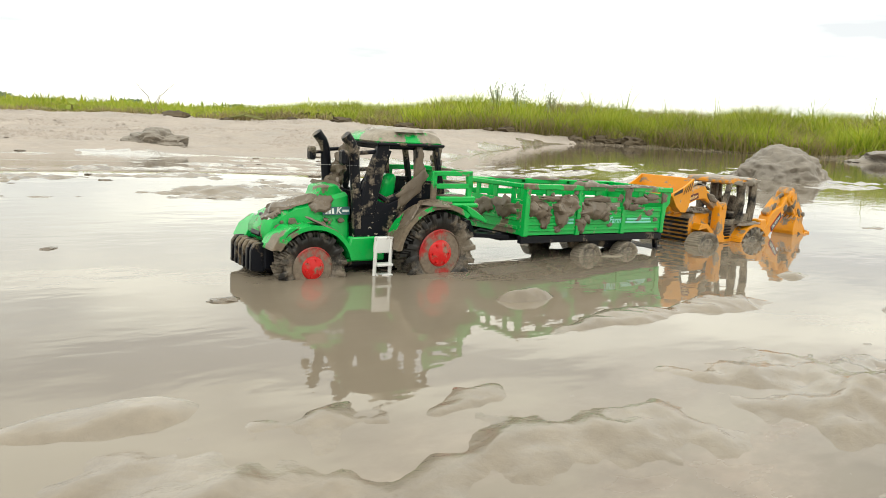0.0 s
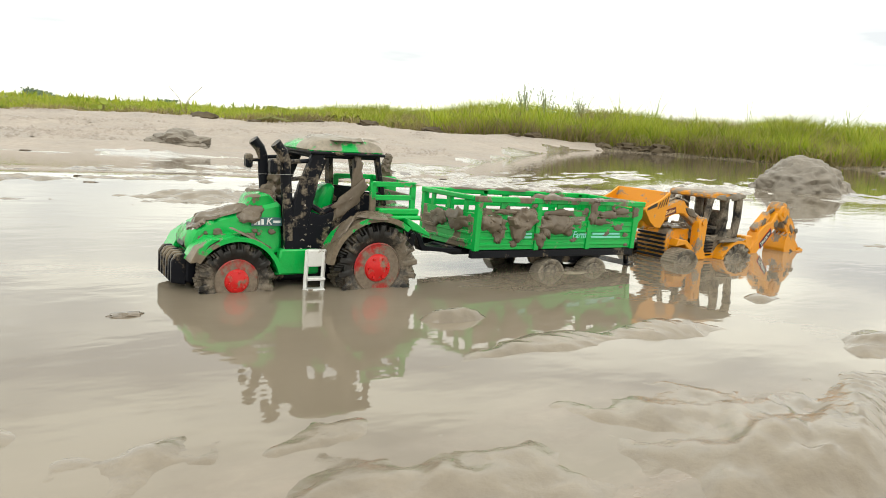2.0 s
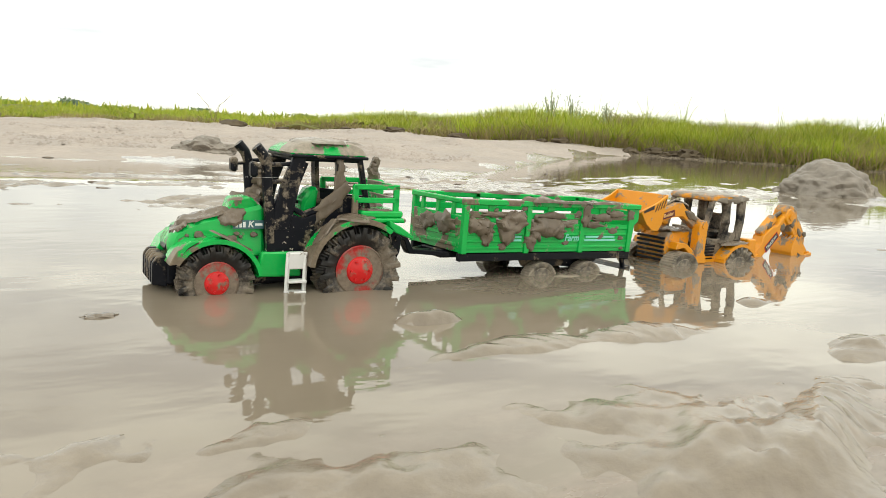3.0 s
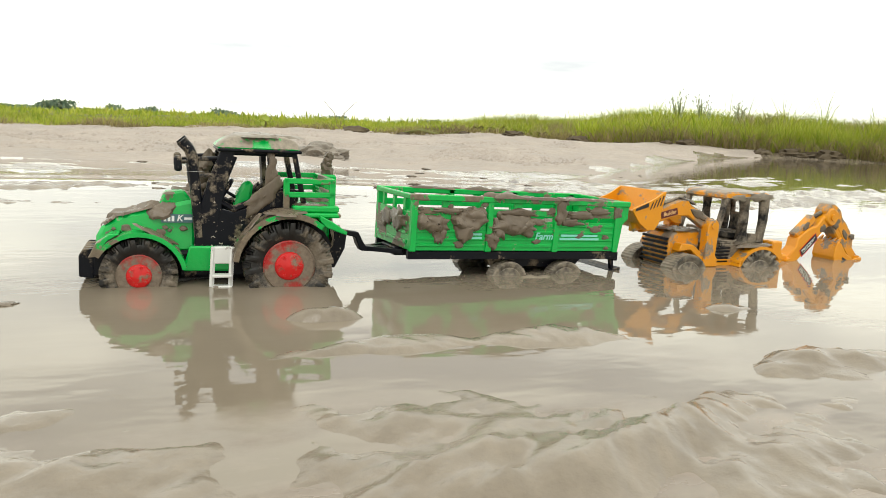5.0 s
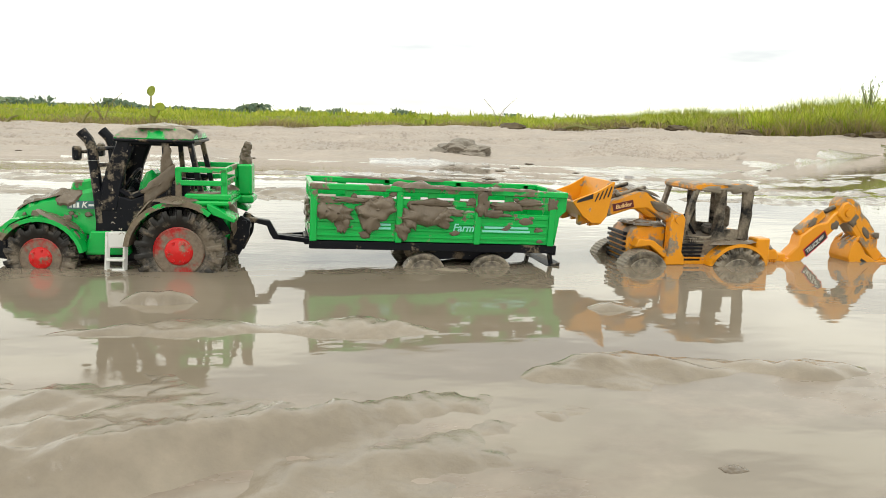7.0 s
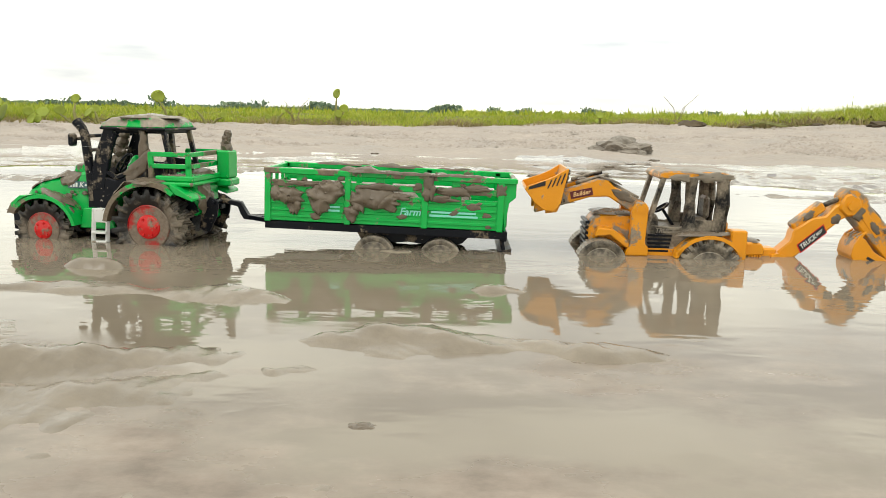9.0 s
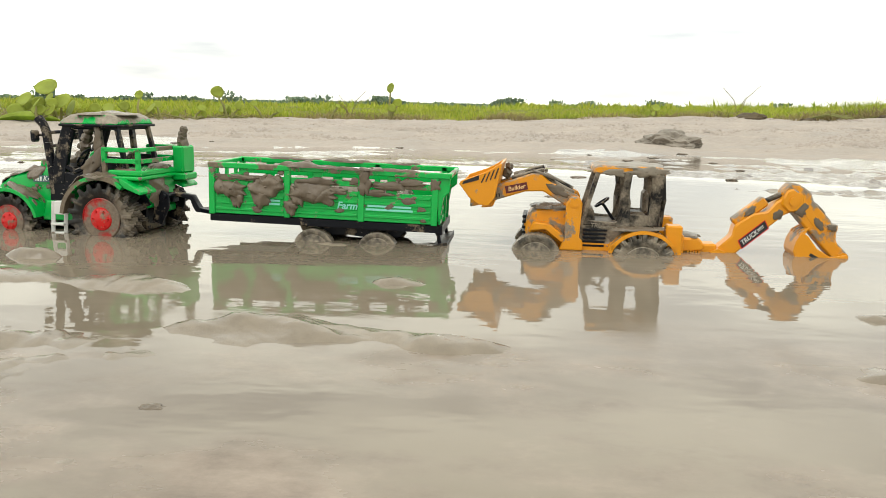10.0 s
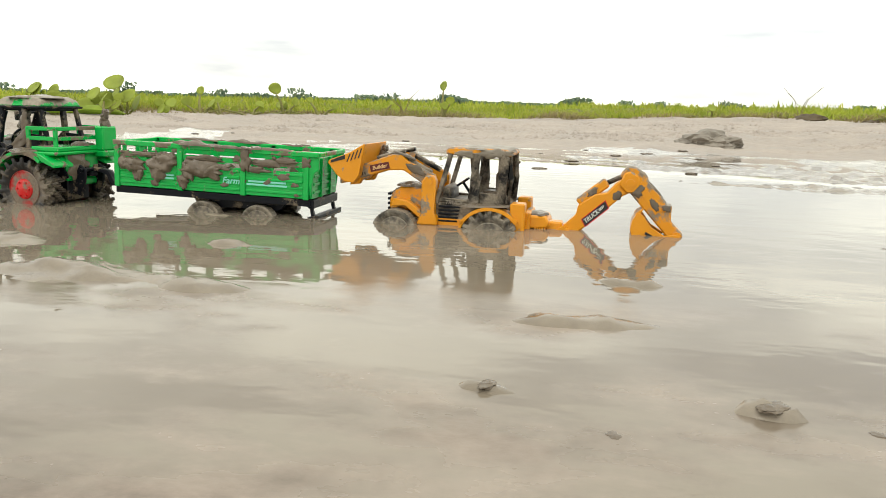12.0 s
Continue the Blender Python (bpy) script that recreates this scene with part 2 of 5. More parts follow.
def rod(bm, p, q, r, r2=None, seg=10, flat=1.0):
    p, q = Vector(p), Vector(q)
    d = q - p
    m = Matrix.Translation((p + q) / 2) @ d.to_track_quat("Z", "Y").to_matrix().to_4x4() @ Matrix.Diagonal((1, flat, 1, 1))
    bmesh.ops.create_cone(bm, cap_ends=True, segments=seg, radius1=r, radius2=r if r2 is None else r2, depth=d.length, matrix=m)
    return bm


def bar(bm, p, q, w, h, bevel=0.0006):
    """A square bar from p to q, w wide and h thick."""
    p, q = Vector(p), Vector(q)
    d = q - p
    before = set(bm.faces)
    m = Matrix.Translation((p + q) / 2) @ d.to_track_quat("Z", "Y").to_matrix().to_4x4() @ Matrix.Diagonal((w, h, d.length, 1))
    bmesh.ops.create_cube(bm, size=1, matrix=m)
    bevel_new(bm, before, bevel)
    return bm


def tube(bm, pts, r, seg=10, wobble=0.0):
    pts = [Vector(p) for p in pts]
    rings = []
    for i, p in enumerate(pts):
        d = (pts[min(i + 1, len(pts) - 1)] - pts[max(i - 1, 0)]).normalized()
        q = d.to_track_quat("Z", "Y")
        rr = r[i] if isinstance(r, (list, tuple)) else r
        ring = []
        for k in range(seg):
            a = 2 * math.pi * k / seg
            w = 1 + wobble * noise.noise(p * 90 + Vector((math.cos(a), math.sin(a), 0)) * 1.5)
            ring.append(bm.verts.new(p + q @ Vector((math.cos(a) * rr * w, math.sin(a) * rr * w, 0))))
        rings.append(ring)
    for a, b in zip(rings, rings[1:]):
        for k in range(seg):
            bm.faces.new((a[k], a[(k + 1) % seg], b[(k + 1) % seg], b[k]))
    bm.faces.new(rings[0][::-1])
    bm.faces.new(rings[-1])
    return bm


def lathe(bm, prof, centre, seg=40):
    """A ring of (radius, y) turned about the y axis through centre."""
    c = Vector(centre)
    rings = []
    for r, y in prof:
        rings.append([bm.verts.new(c + Vector((r * math.cos(2 * math.pi * k / seg), y, r * math.sin(2 * math.pi * k / seg)))) for k in range(seg)])
    for a, b in zip(rings, rings[1:]):
        for k in range(seg):
            bm.faces.new((a[k], a[(k + 1) % seg], b[(k + 1) % seg], b[k]))
    for ring in (rings[0], rings[-1]):
        if (ring[0].co - c - Vector((0, ring[0].co.y - c.y, 0))).length > 1e-5:
            bm.faces.new(ring)
    return bm


def lump(bm, c, r, seed=0.0, amp=0.35, sub=3, freq=1.6):
    res = bmesh.ops.create_icosphere(bm, subdivisions=sub, radius=1.0)
    off = Vector((seed * 7.3, seed * 3.1, -seed * 5.7))
    for v in res["verts"]:
        n = v.co.normalized()
        k = 1 + amp * noise.fractal(n * freq + off, 1.0, 2.0, 4)
        v.co = Vector(c) + Vector((n.x * r[0] * k, n.y * r[1] * k, n.z * r[2] * k))
    return bm


def splat(bm, c, right, up, w, h, thick, seed=0.0, rings=9, seg=34):
    """A clod of mud thrown on a face: ragged outline, lumpy top, thin edge."""
    c, u, v = Vector(c), Vector(right).normalized(), Vector(up).normalized()
    n = u.cross(v).normalized()
    grid = []
    top = bm.verts.new(c + n * thick * 0.8)
    for i in range(1, rings + 1):
        rho = i / rings
        ring = []
        for k in range(seg):
            a = 2 * math.pi * k / seg
            d = Vector((math.cos(a), math.sin(a), seed))
            edge = 1 + 0.45 * noise.fractal(d * 1.7 + Vector((seed, 0, 0)), 0.9, 2.0, 3)
            if d.y < -0.3:
                edge += 0.35 * max(0, noise.noise(Vector((d.x * 5, seed * 2.0, 1.0))))
            p = c + u * (d.x * w * rho * edge) + v * (d.y * h * rho * edge)
            k2 = 0.75 + 0.7 * noise.fractal(p * 55 + Vector((seed, seed, 0)), 1.0, 2.0, 2)
            hgt = thick * math.sqrt(max(0.0, 1 - rho ** 3)) * max(0.25, k2)
            ring.append(bm.verts.new(p + n * (hgt if i < rings else -0.0006)))
        grid.append(ring)
    for k in range(seg):
        bm.faces.new((top, grid[0][k], grid[0][(k + 1) % seg]))
    for a, b in zip(grid, grid[1:]):
        for k in range(seg):
            bm.faces.new((a[k], b[k], b[(k + 1) % seg], a[(k + 1) % seg]))
    return bm


def letters(name, body, size, m, material, parent, label=""):
    cu = bpy.data.curves.new(name, "FONT")
    cu.body, cu.size, cu.extrude, cu.align_x, cu.align_y = body, size, 0.0001, "CENTER", "CENTER"
    cu.resolution_u, cu.shear, cu.offset = 3, 0.22, size * 0.018
    tmp = bpy.data.objects.new(name, cu)
    me = bpy.data.meshes.new_from_object(tmp)
    bpy.data.objects.remove(tmp)
    me.materials.append(material)
    ob = new(name, me)
    ob.parent = parent
    ob.matrix_basis = m
    return tagged(ob, label) if label else ob


def root(name, m, label, category, group=""):
    ob = new(name)
    ob.empty_display_size = 0.02
    ob.matrix_basis = m
    return tagged(ob, label, category, group)


FACE_NEAR = pose(0, 0, 0, 90, 0, 0)      # writing that faces -y, reading along +x

# ---- ground: a mud flat under a film of water, a sand bank and a grassy rise ----
HUB = Vector((0.15, -0.8, 0))       # the flat is laid out round this place


def smooth(a, b, x):
    t = min(1.0, max(0.0, (x - a) / (b - a)))
    return t * t * (3 - 2 * t)


def polar(x, y):
    dx, dy = x - HUB.x, y - HUB.y
    return math.hypot(dx, dy), math.degrees(math.atan2(-dx, dy))


def fall(az):
    """How much the flat falls away in that direction (left of +y is positive)."""
    return smooth(-48, -28, az) * (1 - smooth(95, 130, az))


def water_level(x, y):
    d, az = polar(x, y)
    return -fall(az) * 0.036 * min(max(0.0, d - 1.7) * smooth(1.7, 2.6, d), 9.0)


CREST = 12.0


def crest_height(az):
    table = ((-180, 0.25), (-75, 0.16), (-55, 0.10), (-38, 0.10), (-25, 0.08), (-13, 0.03), (8, -0.07), (40, -0.10), (100, 0.0), (180, 0.25))
    for (a0, z0), (a1, z1) in zip(table, table[1:]):
        if az <= a1:
            return z0 + (z1 - z0) * smooth(a0, a1, az)
    return 0.0


def shore(az):
    """Where the sand comes out of the water."""
    wob = 0.5 * noise.noise(Vector((az * 0.09, 3.0, 0))) + 0.25 * noise.noise(Vector((az * 0.4, 7.0, 0)))
    pond = 1 - smooth(-50, -30, az)
    back = smooth(60, 110, abs(az))
    return (4.6 * (1 - pond) + 12.2 * pond) * (1 - back) + 2.4 * back + wob


# rounded swells of mud just under or over the water: x, y, length, breadth, height
HUMPS = (
    (0.075, -0.278, 0.060, 0.026, 0.0105), (0.209, -0.295, 0.058, 0.028, 0.0115), (-0.035, -0.277, 0.050, 0.024, 0.0085),
    (-0.020, -0.440, 0.130, 0.060, 0.0050), (0.045, -0.500, 0.045, 0.030, 0.0085), (-0.337, -0.290, 0.055, 0.022, 0.0095),
    (-0.212, -0.347, 0.080, 0.020, 0.0065), (0.360, -0.413, 0.060, 0.028, 0.0060), (0.175, -0.520, 0.070, 0.040, 0.0050),
    (0.438, -0.247, 0.030, 0.017, 0.0150), (0.396, -0.399, 0.075, 0.026, 0.0075), (0.827, -0.305, 0.034, 0.018, 0.0185),
    (0.779, -0.438, 0.070, 0.024, 0.0085), (0.500, -0.425, 0.040, 0.022, 0.0085), (0.885, -0.589, 0.016, 0.009, 0.0140),
    (0.744, -0.587, 0.018, 0.008, 0.0100), (0.330, -0.068, 0.030, 0.015, 0.0270), (0.385, -0.072, 0.022, 0.012, 0.0255),
    (0.050, -0.190, 0.030, 0.014, 0.0140), (1.150, -0.050, 0.050, 0.020, 0.0180), (0.980, -0.640, 0.050, 0.012, 0.0075),
    (0.020, -0.520, 0.018, 0.013, 0.0060), (-0.020, -0.505, 0.015, 0.011, 0.0060),
)


def relief(x, y):
    """Mud over (+) or under (-) the water."""
    v = Vector((x, y, 0))
    d, az = polar(x, y)
    # drawn-out folds of thin mud, turned a little to the line of the toys
    u = Vector((x * 0.92 + y * 0.38, (y * 0.92 - x * 0.38) * 2.6, 0.0))
    warp = Vector((noise.noise(u * 2.2), noise.noise(u * 2.2 + Vector((9, 4, 2))), 0)) * 0.22
    n = noise.fractal((u + warp) * 3.9 + Vector((1.3, 0.4, 0)), 1.0, 2.1, 5)
    fine = noise.fractal(v * 30, 0.8, 2.0, 3)
    rough = smooth(0.55, -0.05, x)
    front = smooth(-0.20, -0.46, y) * smooth(-2.4, -1.4, y)
    ridge = 1 - 2.2 * abs(noise.noise((u + warp) * 5.5 + Vector((4, 1, 3))))
    h = -0.016 + 0.0036 * fine * (0.3 + 0.7 * front)
    h += front * ((0.004 + 0.0075 * rough) * n + (0.0006 + 0.0013 * rough) * ridge + 0.0118 + 0.0022 * rough)
    h += (1 - front) * 0.006 * smooth(-0.10, -0.22, y) * smooth(-0.50, -0.30, y) * (1 + 1.1 * n)
    # finer wrinkles in front of the tractor
    h += front * rough * (0.0010 + 0.0046 * noise.noise((u + warp * 1.5) * 7.5 + Vector((2, 6, 1))))
    # towards the backhoe the thin mud lies smooth under the water
    h -= front * 0.0050 * smooth(0.30, 0.62, x)
    for hx, hy, hl, hb, ht in HUMPS:
        if abs(x - hx) < 3 * hl and abs(y - hy) < 3 * hl:
            q = ((x - hx) / hl) ** 2 + ((y - hy + 0.1 * (x - hx)) / hb) ** 2
            if q < 9:
                h += ht * math.exp(-q * q * 0.6) * (1 + 0.35 * n + 0.10 * fine)
    # low bars of mud behind the toys
    behind = smooth(0.30, 0.75, y) * smooth(6.0, 3.0, d)
    bars = noise.fractal(Vector((x * 2.0, y * 5.0, 5.0)), 0.8, 2.1, 5)
    h += behind * (0.0100 + 0.0165 * bars + 0.004 * fine)
    h += behind * smooth(1.0, 1.7, x) * (0.0045 + 0.012 * noise.fractal(Vector((x * 5.0, y * 8.0, 9.0)), 0.7, 2.1, 4))
    # trail of churned mud under the wheels
    if -0.3 < x < 1.0 and abs(y) < 0.2:
        h -= 0.01 * (1 - smooth(0.1, 0.2, abs(y)))
    s = shore(az)
    if d > s - 0.8:
        k = smooth(s - 0.8, CREST + 0.6, d)
        zc = crest_height(az) - water_level(x, y)
        lift = zc * k + 0.05 * smooth(s - 0.5, s + 0.9, d) * (0.6 + noise.noise(v * 0.8))
        lift += 0.03 * smooth(s, s + 1, d) * noise.fractal(v * 1.6, 0.9, 2.0, 4) + 0.016 * smooth(s, s + 1, d) * noise.fractal(v * 3.4, 0.5, 2.0, 3)
        h = h + lift
    if d > CREST:
        h += 0.12 * smooth(CREST, CREST + 6, d) + (0.25 * smooth(CREST, CREST + 1.6, d) if az < -44 else 0.25 * smooth(CREST, CREST + 1.6, d) * smooth(-20, -44, az))
    return h


def ground_sheet():
    radii = [0.008 * i for i in range(1, 160)]
    r, step = radii[-1], 0.008
    while r < 900:
        step = min(step * 1.05, 60) if r > 14 else min(step * 1.035, 0.16)
        r += step
        radii.append(r)
    nseg = 680
    centre = Vector((0.2, -0.35, 0))
    pts, wet = [], []
    for r in radii:
        for k in range(nseg):
            a = 2 * math.pi * (k + 0.5 * random.random() * (r > 2)) / nseg
            x, y = centre.x + r * math.cos(a), centre.y + r * math.sin(a)
            if r < 40:
                wl = water_level(x, y)
                pts.append((x, y, wl + relief(x, y)))
                wet.append(wl)
            else:
                d, az = polar(x, y)
                z = crest_height(az) + 0.12 + 0.25 * smooth(-20, -44, az)
                pts.append((x, y, z + 0.3 * (smooth(40, 300, r)) * noise.noise(Vector((x, y, 0)) * 0.02)))
                wet.append(-1)
    pts.append((centre.x, centre.y, relief(centre.x, centre.y)))
    faces, mats = [], []
    last = len(pts) - 1
    for k in range(nseg):
        faces.append((last, k, (k + 1) % nseg))
        mats.append(0)
    for i in range(len(radii) - 1):
        for k in range(nseg):
            a, b = i * nseg + k, i * nseg + (k + 1) % nseg
            faces.append((a, a + nseg, b + nseg, b))
            d, az = polar(pts[a][0], pts[a][1])
            j = 0.5 * noise.noise(Vector(pts[a]) * 1.3)
            mats.append(2 if d + j > CREST + 0.1 else (1 if d + 2 * j > shore(az) + 0.2 else 0))
    me = bpy.data.meshes.new("ground")
    me.from_pydata(pts, [], faces)
    for m in (M_MUDGROUND, M_SAND, M_SOIL):
        me.materials.append(m)
    me.polygons.foreach_set("material_index", mats)
    me.polygons.foreach_set("use_smooth", [True] * len(faces))
    return tagged(new("ground", me), "wet grey-brown mud flat rising to a sand bank", "ground", kind="structure")


def water_sheet():
    radii = [0.03 * i for i in range(1, 60)]
    r = radii[-1]
    while r < 16:
        r *= 1.03
        radii.append(r)
    nseg = 220
    centre = Vector((0.2, -0.35, 0))
    pts = []
    for r in radii:
        for k in range(nseg):
            a = 2 * math.pi * k / nseg
            x, y = centre.x + r * math.cos(a), centre.y + r * math.sin(a)
            pts.append((x, y, water_level(x, y)))
    pts.append((centre.x, centre.y, 0.0))
    faces = [(len(pts) - 1, k, (k + 1) % nseg) for k in range(nseg)]
    for i in range(len(radii) - 1):
        for k in range(nseg):
            a, b = i * nseg + k, i * nseg + (k + 1) % nseg
            faces.append((a, a + nseg, b + nseg, b))
    me = bpy.data.meshes.new("water")
    me.from_pydata(pts, [], faces)
    me.materials.append(M_WATER)
    me.polygons.foreach_set("use_smooth", [True] * len(faces))
    return tagged(new("water", me), "shallow murky brown puddle water reflecting the sky", "water", kind="structure")


ground_sheet()
water_sheet()


def ground_at(x, y):
    return water_level(x, y) + relief(x, y)


def place(az, d):
    a = radians(az)
    return HUB.x - d * math.sin(a), HUB.y + d * math.cos(a)


# ---- crumbs of sand on the bank ----
def sand_crumbs():
    rnd = random.Random(77)
    pts, faces = [], []
    while len(pts) < 7 * 9000:
        az = rnd.uniform(-34, 48)
        d = rnd.uniform(6.2, CREST - 0.2)
        x, y = place(az, d)
        if noise.fractal(Vector((x * 0.7, y * 1.1, 2.0)), 0.9, 2.0, 3) < rnd.uniform(-0.15, 0.5):
            continue
        z, r = ground_at(x, y), rnd.uniform(0.008, 0.024)
        k = len(pts)
        pts.append((x, y, z + r * rnd.uniform(0.4, 0.9)))
        for j in range(6):
            a, q = j * 1.047 + rnd.uniform(-0.3, 0.3), r * rnd.uniform(0.8, 1.5)
            pts.append((x + q * math.cos(a), y + q * math.sin(a), z - 0.006))
        faces += [(k, k + 1 + j, k + 1 + (j + 1) % 6) for j in range(6)]
    me = bpy.data.meshes.new("sand_crumbs")
    me.from_pydata(pts, [], faces)
    me.materials.append(M_SAND)
    me.polygons.foreach_set("use_smooth", [True] * len(faces))
    tagged(new("sand_crumbs", me), "crumbly trodden lumps of grey sand on the bank", "sand", kind="stuff")


sand_crumbs()


# ---- mounds of mud ----
def mud_mound(x, y, z, r, seed, label, amp=0.25, freq=1.8):
    bm = bmesh.new()
    lump(bm, (0, 0, 0), r, seed, amp, 6, freq)
    ob = link("mud_mound", bm, M_LUMP)
    ob.matrix_basis = pose(x, y, z)
    return tagged(ob, label, "mud mound")


mud_mound(2.98, 1.08, -0.02, (0.25, 0.20, 0.145), 2.0, "rounded grey mud mound standing in the pond", 0.2)
mx, my = place(-13.8, 6.4)
mud_mound(mx, my, ground_at(mx, my) - 0.01, (0.24, 0.18, 0.105), 5.0, "small ragged heap of grey mud on the flat", 0.32, 1.7)
mx, my = place(-70, 10.5)
mud_mound(mx, my, -0.02, (1.3, 0.7, 0.22), 8.0, "low pale mud spit beside the pond")


# ---- grass and plants on the rise ----
def blades(name, count, az0, az1, d0, d1, height, width, material, label, lean=0.35, seed=1, clump=0.6):
    rnd = random.Random(seed)
    pts, faces = [], []
    for _ in range(count):
        az = rnd.uniform(az0, az1)
        d = d0 + (d1 - d0) * rnd.random() ** 1.4
        x, y = place(az, d)
        v = Vector((x, y, 0))
        dens = 0.5 + noise.fractal(v * clump, 0.9, 2.0, 3)
        if rnd.random() > 0.25 + dens:
            continue
        hh = (height(az) if callable(height) else height) * rnd.uniform(0.45, 1.0) * (0.65 + 0.7 * max(0, dens))
        w = width * rnd.uniform(0.6, 1.4)
        a = rnd.uniform(0, 6.28)
        z = ground_at(x, y) - 0.02
        sx, sy = math.cos(a) * w, math.sin(a) * w
        lx, ly = rnd.gauss(0, lean) * hh, rnd.gauss(0, lean) * hh
        k = len(pts)
        pts += [(x - sx, y - sy, z), (x + sx, y + sy, z), (x + sx * 0.7 + lx * 0.4, y + sy * 0.7 + ly * 0.4, z + hh * 0.6), (x - sx * 0.7 + lx * 0.4, y - sy * 0.7 + ly * 0.4, z + hh * 0.6), (x + lx, y + ly, z + hh)]
        faces += [(k, k + 1, k + 2, k + 3), (k + 3, k + 2, k + 4)]
    me = bpy.data.meshes.new(name)
    me.from_pydata(pts, [], faces)
    me.materials.append(material)
    return tagged(new(name, me), label, "grass", kind="stuff")


def grass_height(az):
    return 0.115 + 0.235 * smooth(-11, -44, az) + 0.03 * smooth(0, 30, az)


blades("meadow_grass", 90000, -80, 62, CREST + 0.1, CREST + 5.0, grass_height, 0.007, M_GRASS, "bright green grass along the top of the bank", lean=0.55, seed=3)
blades("grass_tufts", 16000, -78, 62, CREST + 0.2, CREST + 2.6, lambda az: grass_height(az) * 1.7 * smooth(0.0, 0.5, noise.fractal(Vector((az * 0.8, 2, 0)), 0.9, 2, 3) + 0.1), 0.006, M_GRASS, "taller tufts of grass standing out of the bank", lean=0.3, seed=14, clump=2.4)
blades("grass_fringe", 14000, -80, -34, CREST - 0.1, CREST + 1.0, 0.34, 0.008, M_GRASS, "long green grass hanging over the pond edge", seed=4, clump=1.4)
blades("dry_grass", 40000, -78, 62, CREST - 0.2, CREST + 2.2, lambda az: 0.10 + 0.21 * smooth(-14, -48, az), 0.008, M_DRYGRASS, "withered straw-coloured grass at the bank's foot", 0.8, seed=5, clump=1.1)
blades("far_meadow_grass", 26000, -80, 64, CREST + 5.0, 60, 0.2, 0.025, M_GRASS, "green meadow stretching behind the bank", seed=6)


def earth_clods():
    rnd = random.Random(12)
    for i in range(16):
        az = rnd.uniform(-52, -14)
        d = CREST - 0.25 + rnd.uniform(-0.25, 0.15)
        x, y = place(az, d)
        bm = bmesh.new()
        s = rnd.uniform(0.04, 0.14)
        lump(bm, (0, 0, s * 0.2), (s * 1.6, s, s * 0.6), i * 1.7, 0.5, 3)
        ob = link("earth_clod", bm, M_EARTH)
        ob.matrix_basis = pose(x, y, ground_at(x, y) - s * 0.1)
        tagged(ob, "dark clod of earth fallen from the grassy bank", "earth clod", "earth clods under the bank")


earth_clods()


def earth_scarp():
    """The dark undercut edge of the bank."""
    pts, faces = [], []
    steps = 90
    for i in range(steps + 1):
        az = -46 + 25 * i / steps
        fade = smooth(0, 0.25, i / steps) * smooth(1, 0.75, i / steps)
        for j in range(6):
            t = j / 5
            d = CREST + 0.16 + 0.10 * math.sin(t * 3.0) + 0.20 * noise.noise(Vector((az * 1.6, t * 2, 4)))
            x, y = place(az, d)
            z = ground_at(*place(az, CREST - 0.1)) - 0.05 + (0.05 + 0.11 * fade * (0.8 + noise.noise(Vector((az * 2.3, 1, 4))))) * t
            pts.append((x, y, z))
    for i in range(steps):
        for j in range(5):
            a = i * 6 + j
            faces.append((a, a + 6, a + 7, a + 1))
    me = bpy.data.meshes.new("bank_edge")
    me.from_pydata(pts, [], faces)
    me.materials.append(M_EARTH)
    me.polygons.foreach_set("use_smooth", [True] * len(faces))
    tagged(new("bank_edge", me), "dark earth edge under overhanging grass", "bank", kind="structure")


earth_scarp()


def leaf_into(bm, c, r, tilt, turn, cup=0.25):
    """A round, cupped leaf blade."""
    q = Euler((radians(tilt), 0, radians(turn))).to_matrix()
    c = Vector(c)
    rings = []
    mid = bm.verts.new(c + q @ Vector((0, 0, -cup * r * 0.5)))
    for i in (1, 2, 3):
        rho = i / 3
        rings.append([bm.verts.new(c + q @ Vector((math.cos(k * math.pi / 7) * r * rho, math.sin(k * math.pi / 7) * r * rho * (0.86 + 0.14 * math.cos(k * math.pi / 7)), -cup * r * 0.5 * (1 - rho * rho)))) for k in range(14)])
    for k in range(14):
        bm.faces.new((mid, rings[0][k], rings[0][(k + 1) % 14]))
    for a, b in zip(rings, rings[1:]):
        for k in range(14):
            bm.faces.new((a[k], b[k], b[(k + 1) % 14], a[(k + 1) % 14]))


def hyacinth(az, d, heights, spread, label, seed, size=0.11):
    rnd = random.Random(seed)
    x, y = place(az, d)
    z = ground_at(x, y)
    r = root("water_hyacinth", pose(x, y, z), label, "water plant", "water hyacinths on the bank")
    for h in heights:
        a = rnd.uniform(0, 6.28)
        e = Vector((math.cos(a) * spread * rnd.uniform(0.2, 1), math.sin(a) * spread * rnd.uniform(0.1, 0.5), h))
        bm = bmesh.new()
        k = e * 0.5 + Vector((-e.y * 0.2, e.x * 0.2, h * 0.08))
        tube(bm, [(e.x * 0.15, e.y * 0.15, -0.03), tuple(k), tuple(e)], [0.022, 0.018, 0.010], 7)
        part("stem", bm, M_STEM, r)
        bm = bmesh.new()
        leaf_into(bm, e + Vector((0, 0, size * 0.55)), size * rnd.uniform(0.7, 1.15), rnd.uniform(50, 95), rnd.uniform(-50, 50))
        ob = part("leaf", bm, M_LEAF, r)
        sol = ob.modifiers.new("thickness", "SOLIDIFY")
        sol.thickness = 0.006
    return r


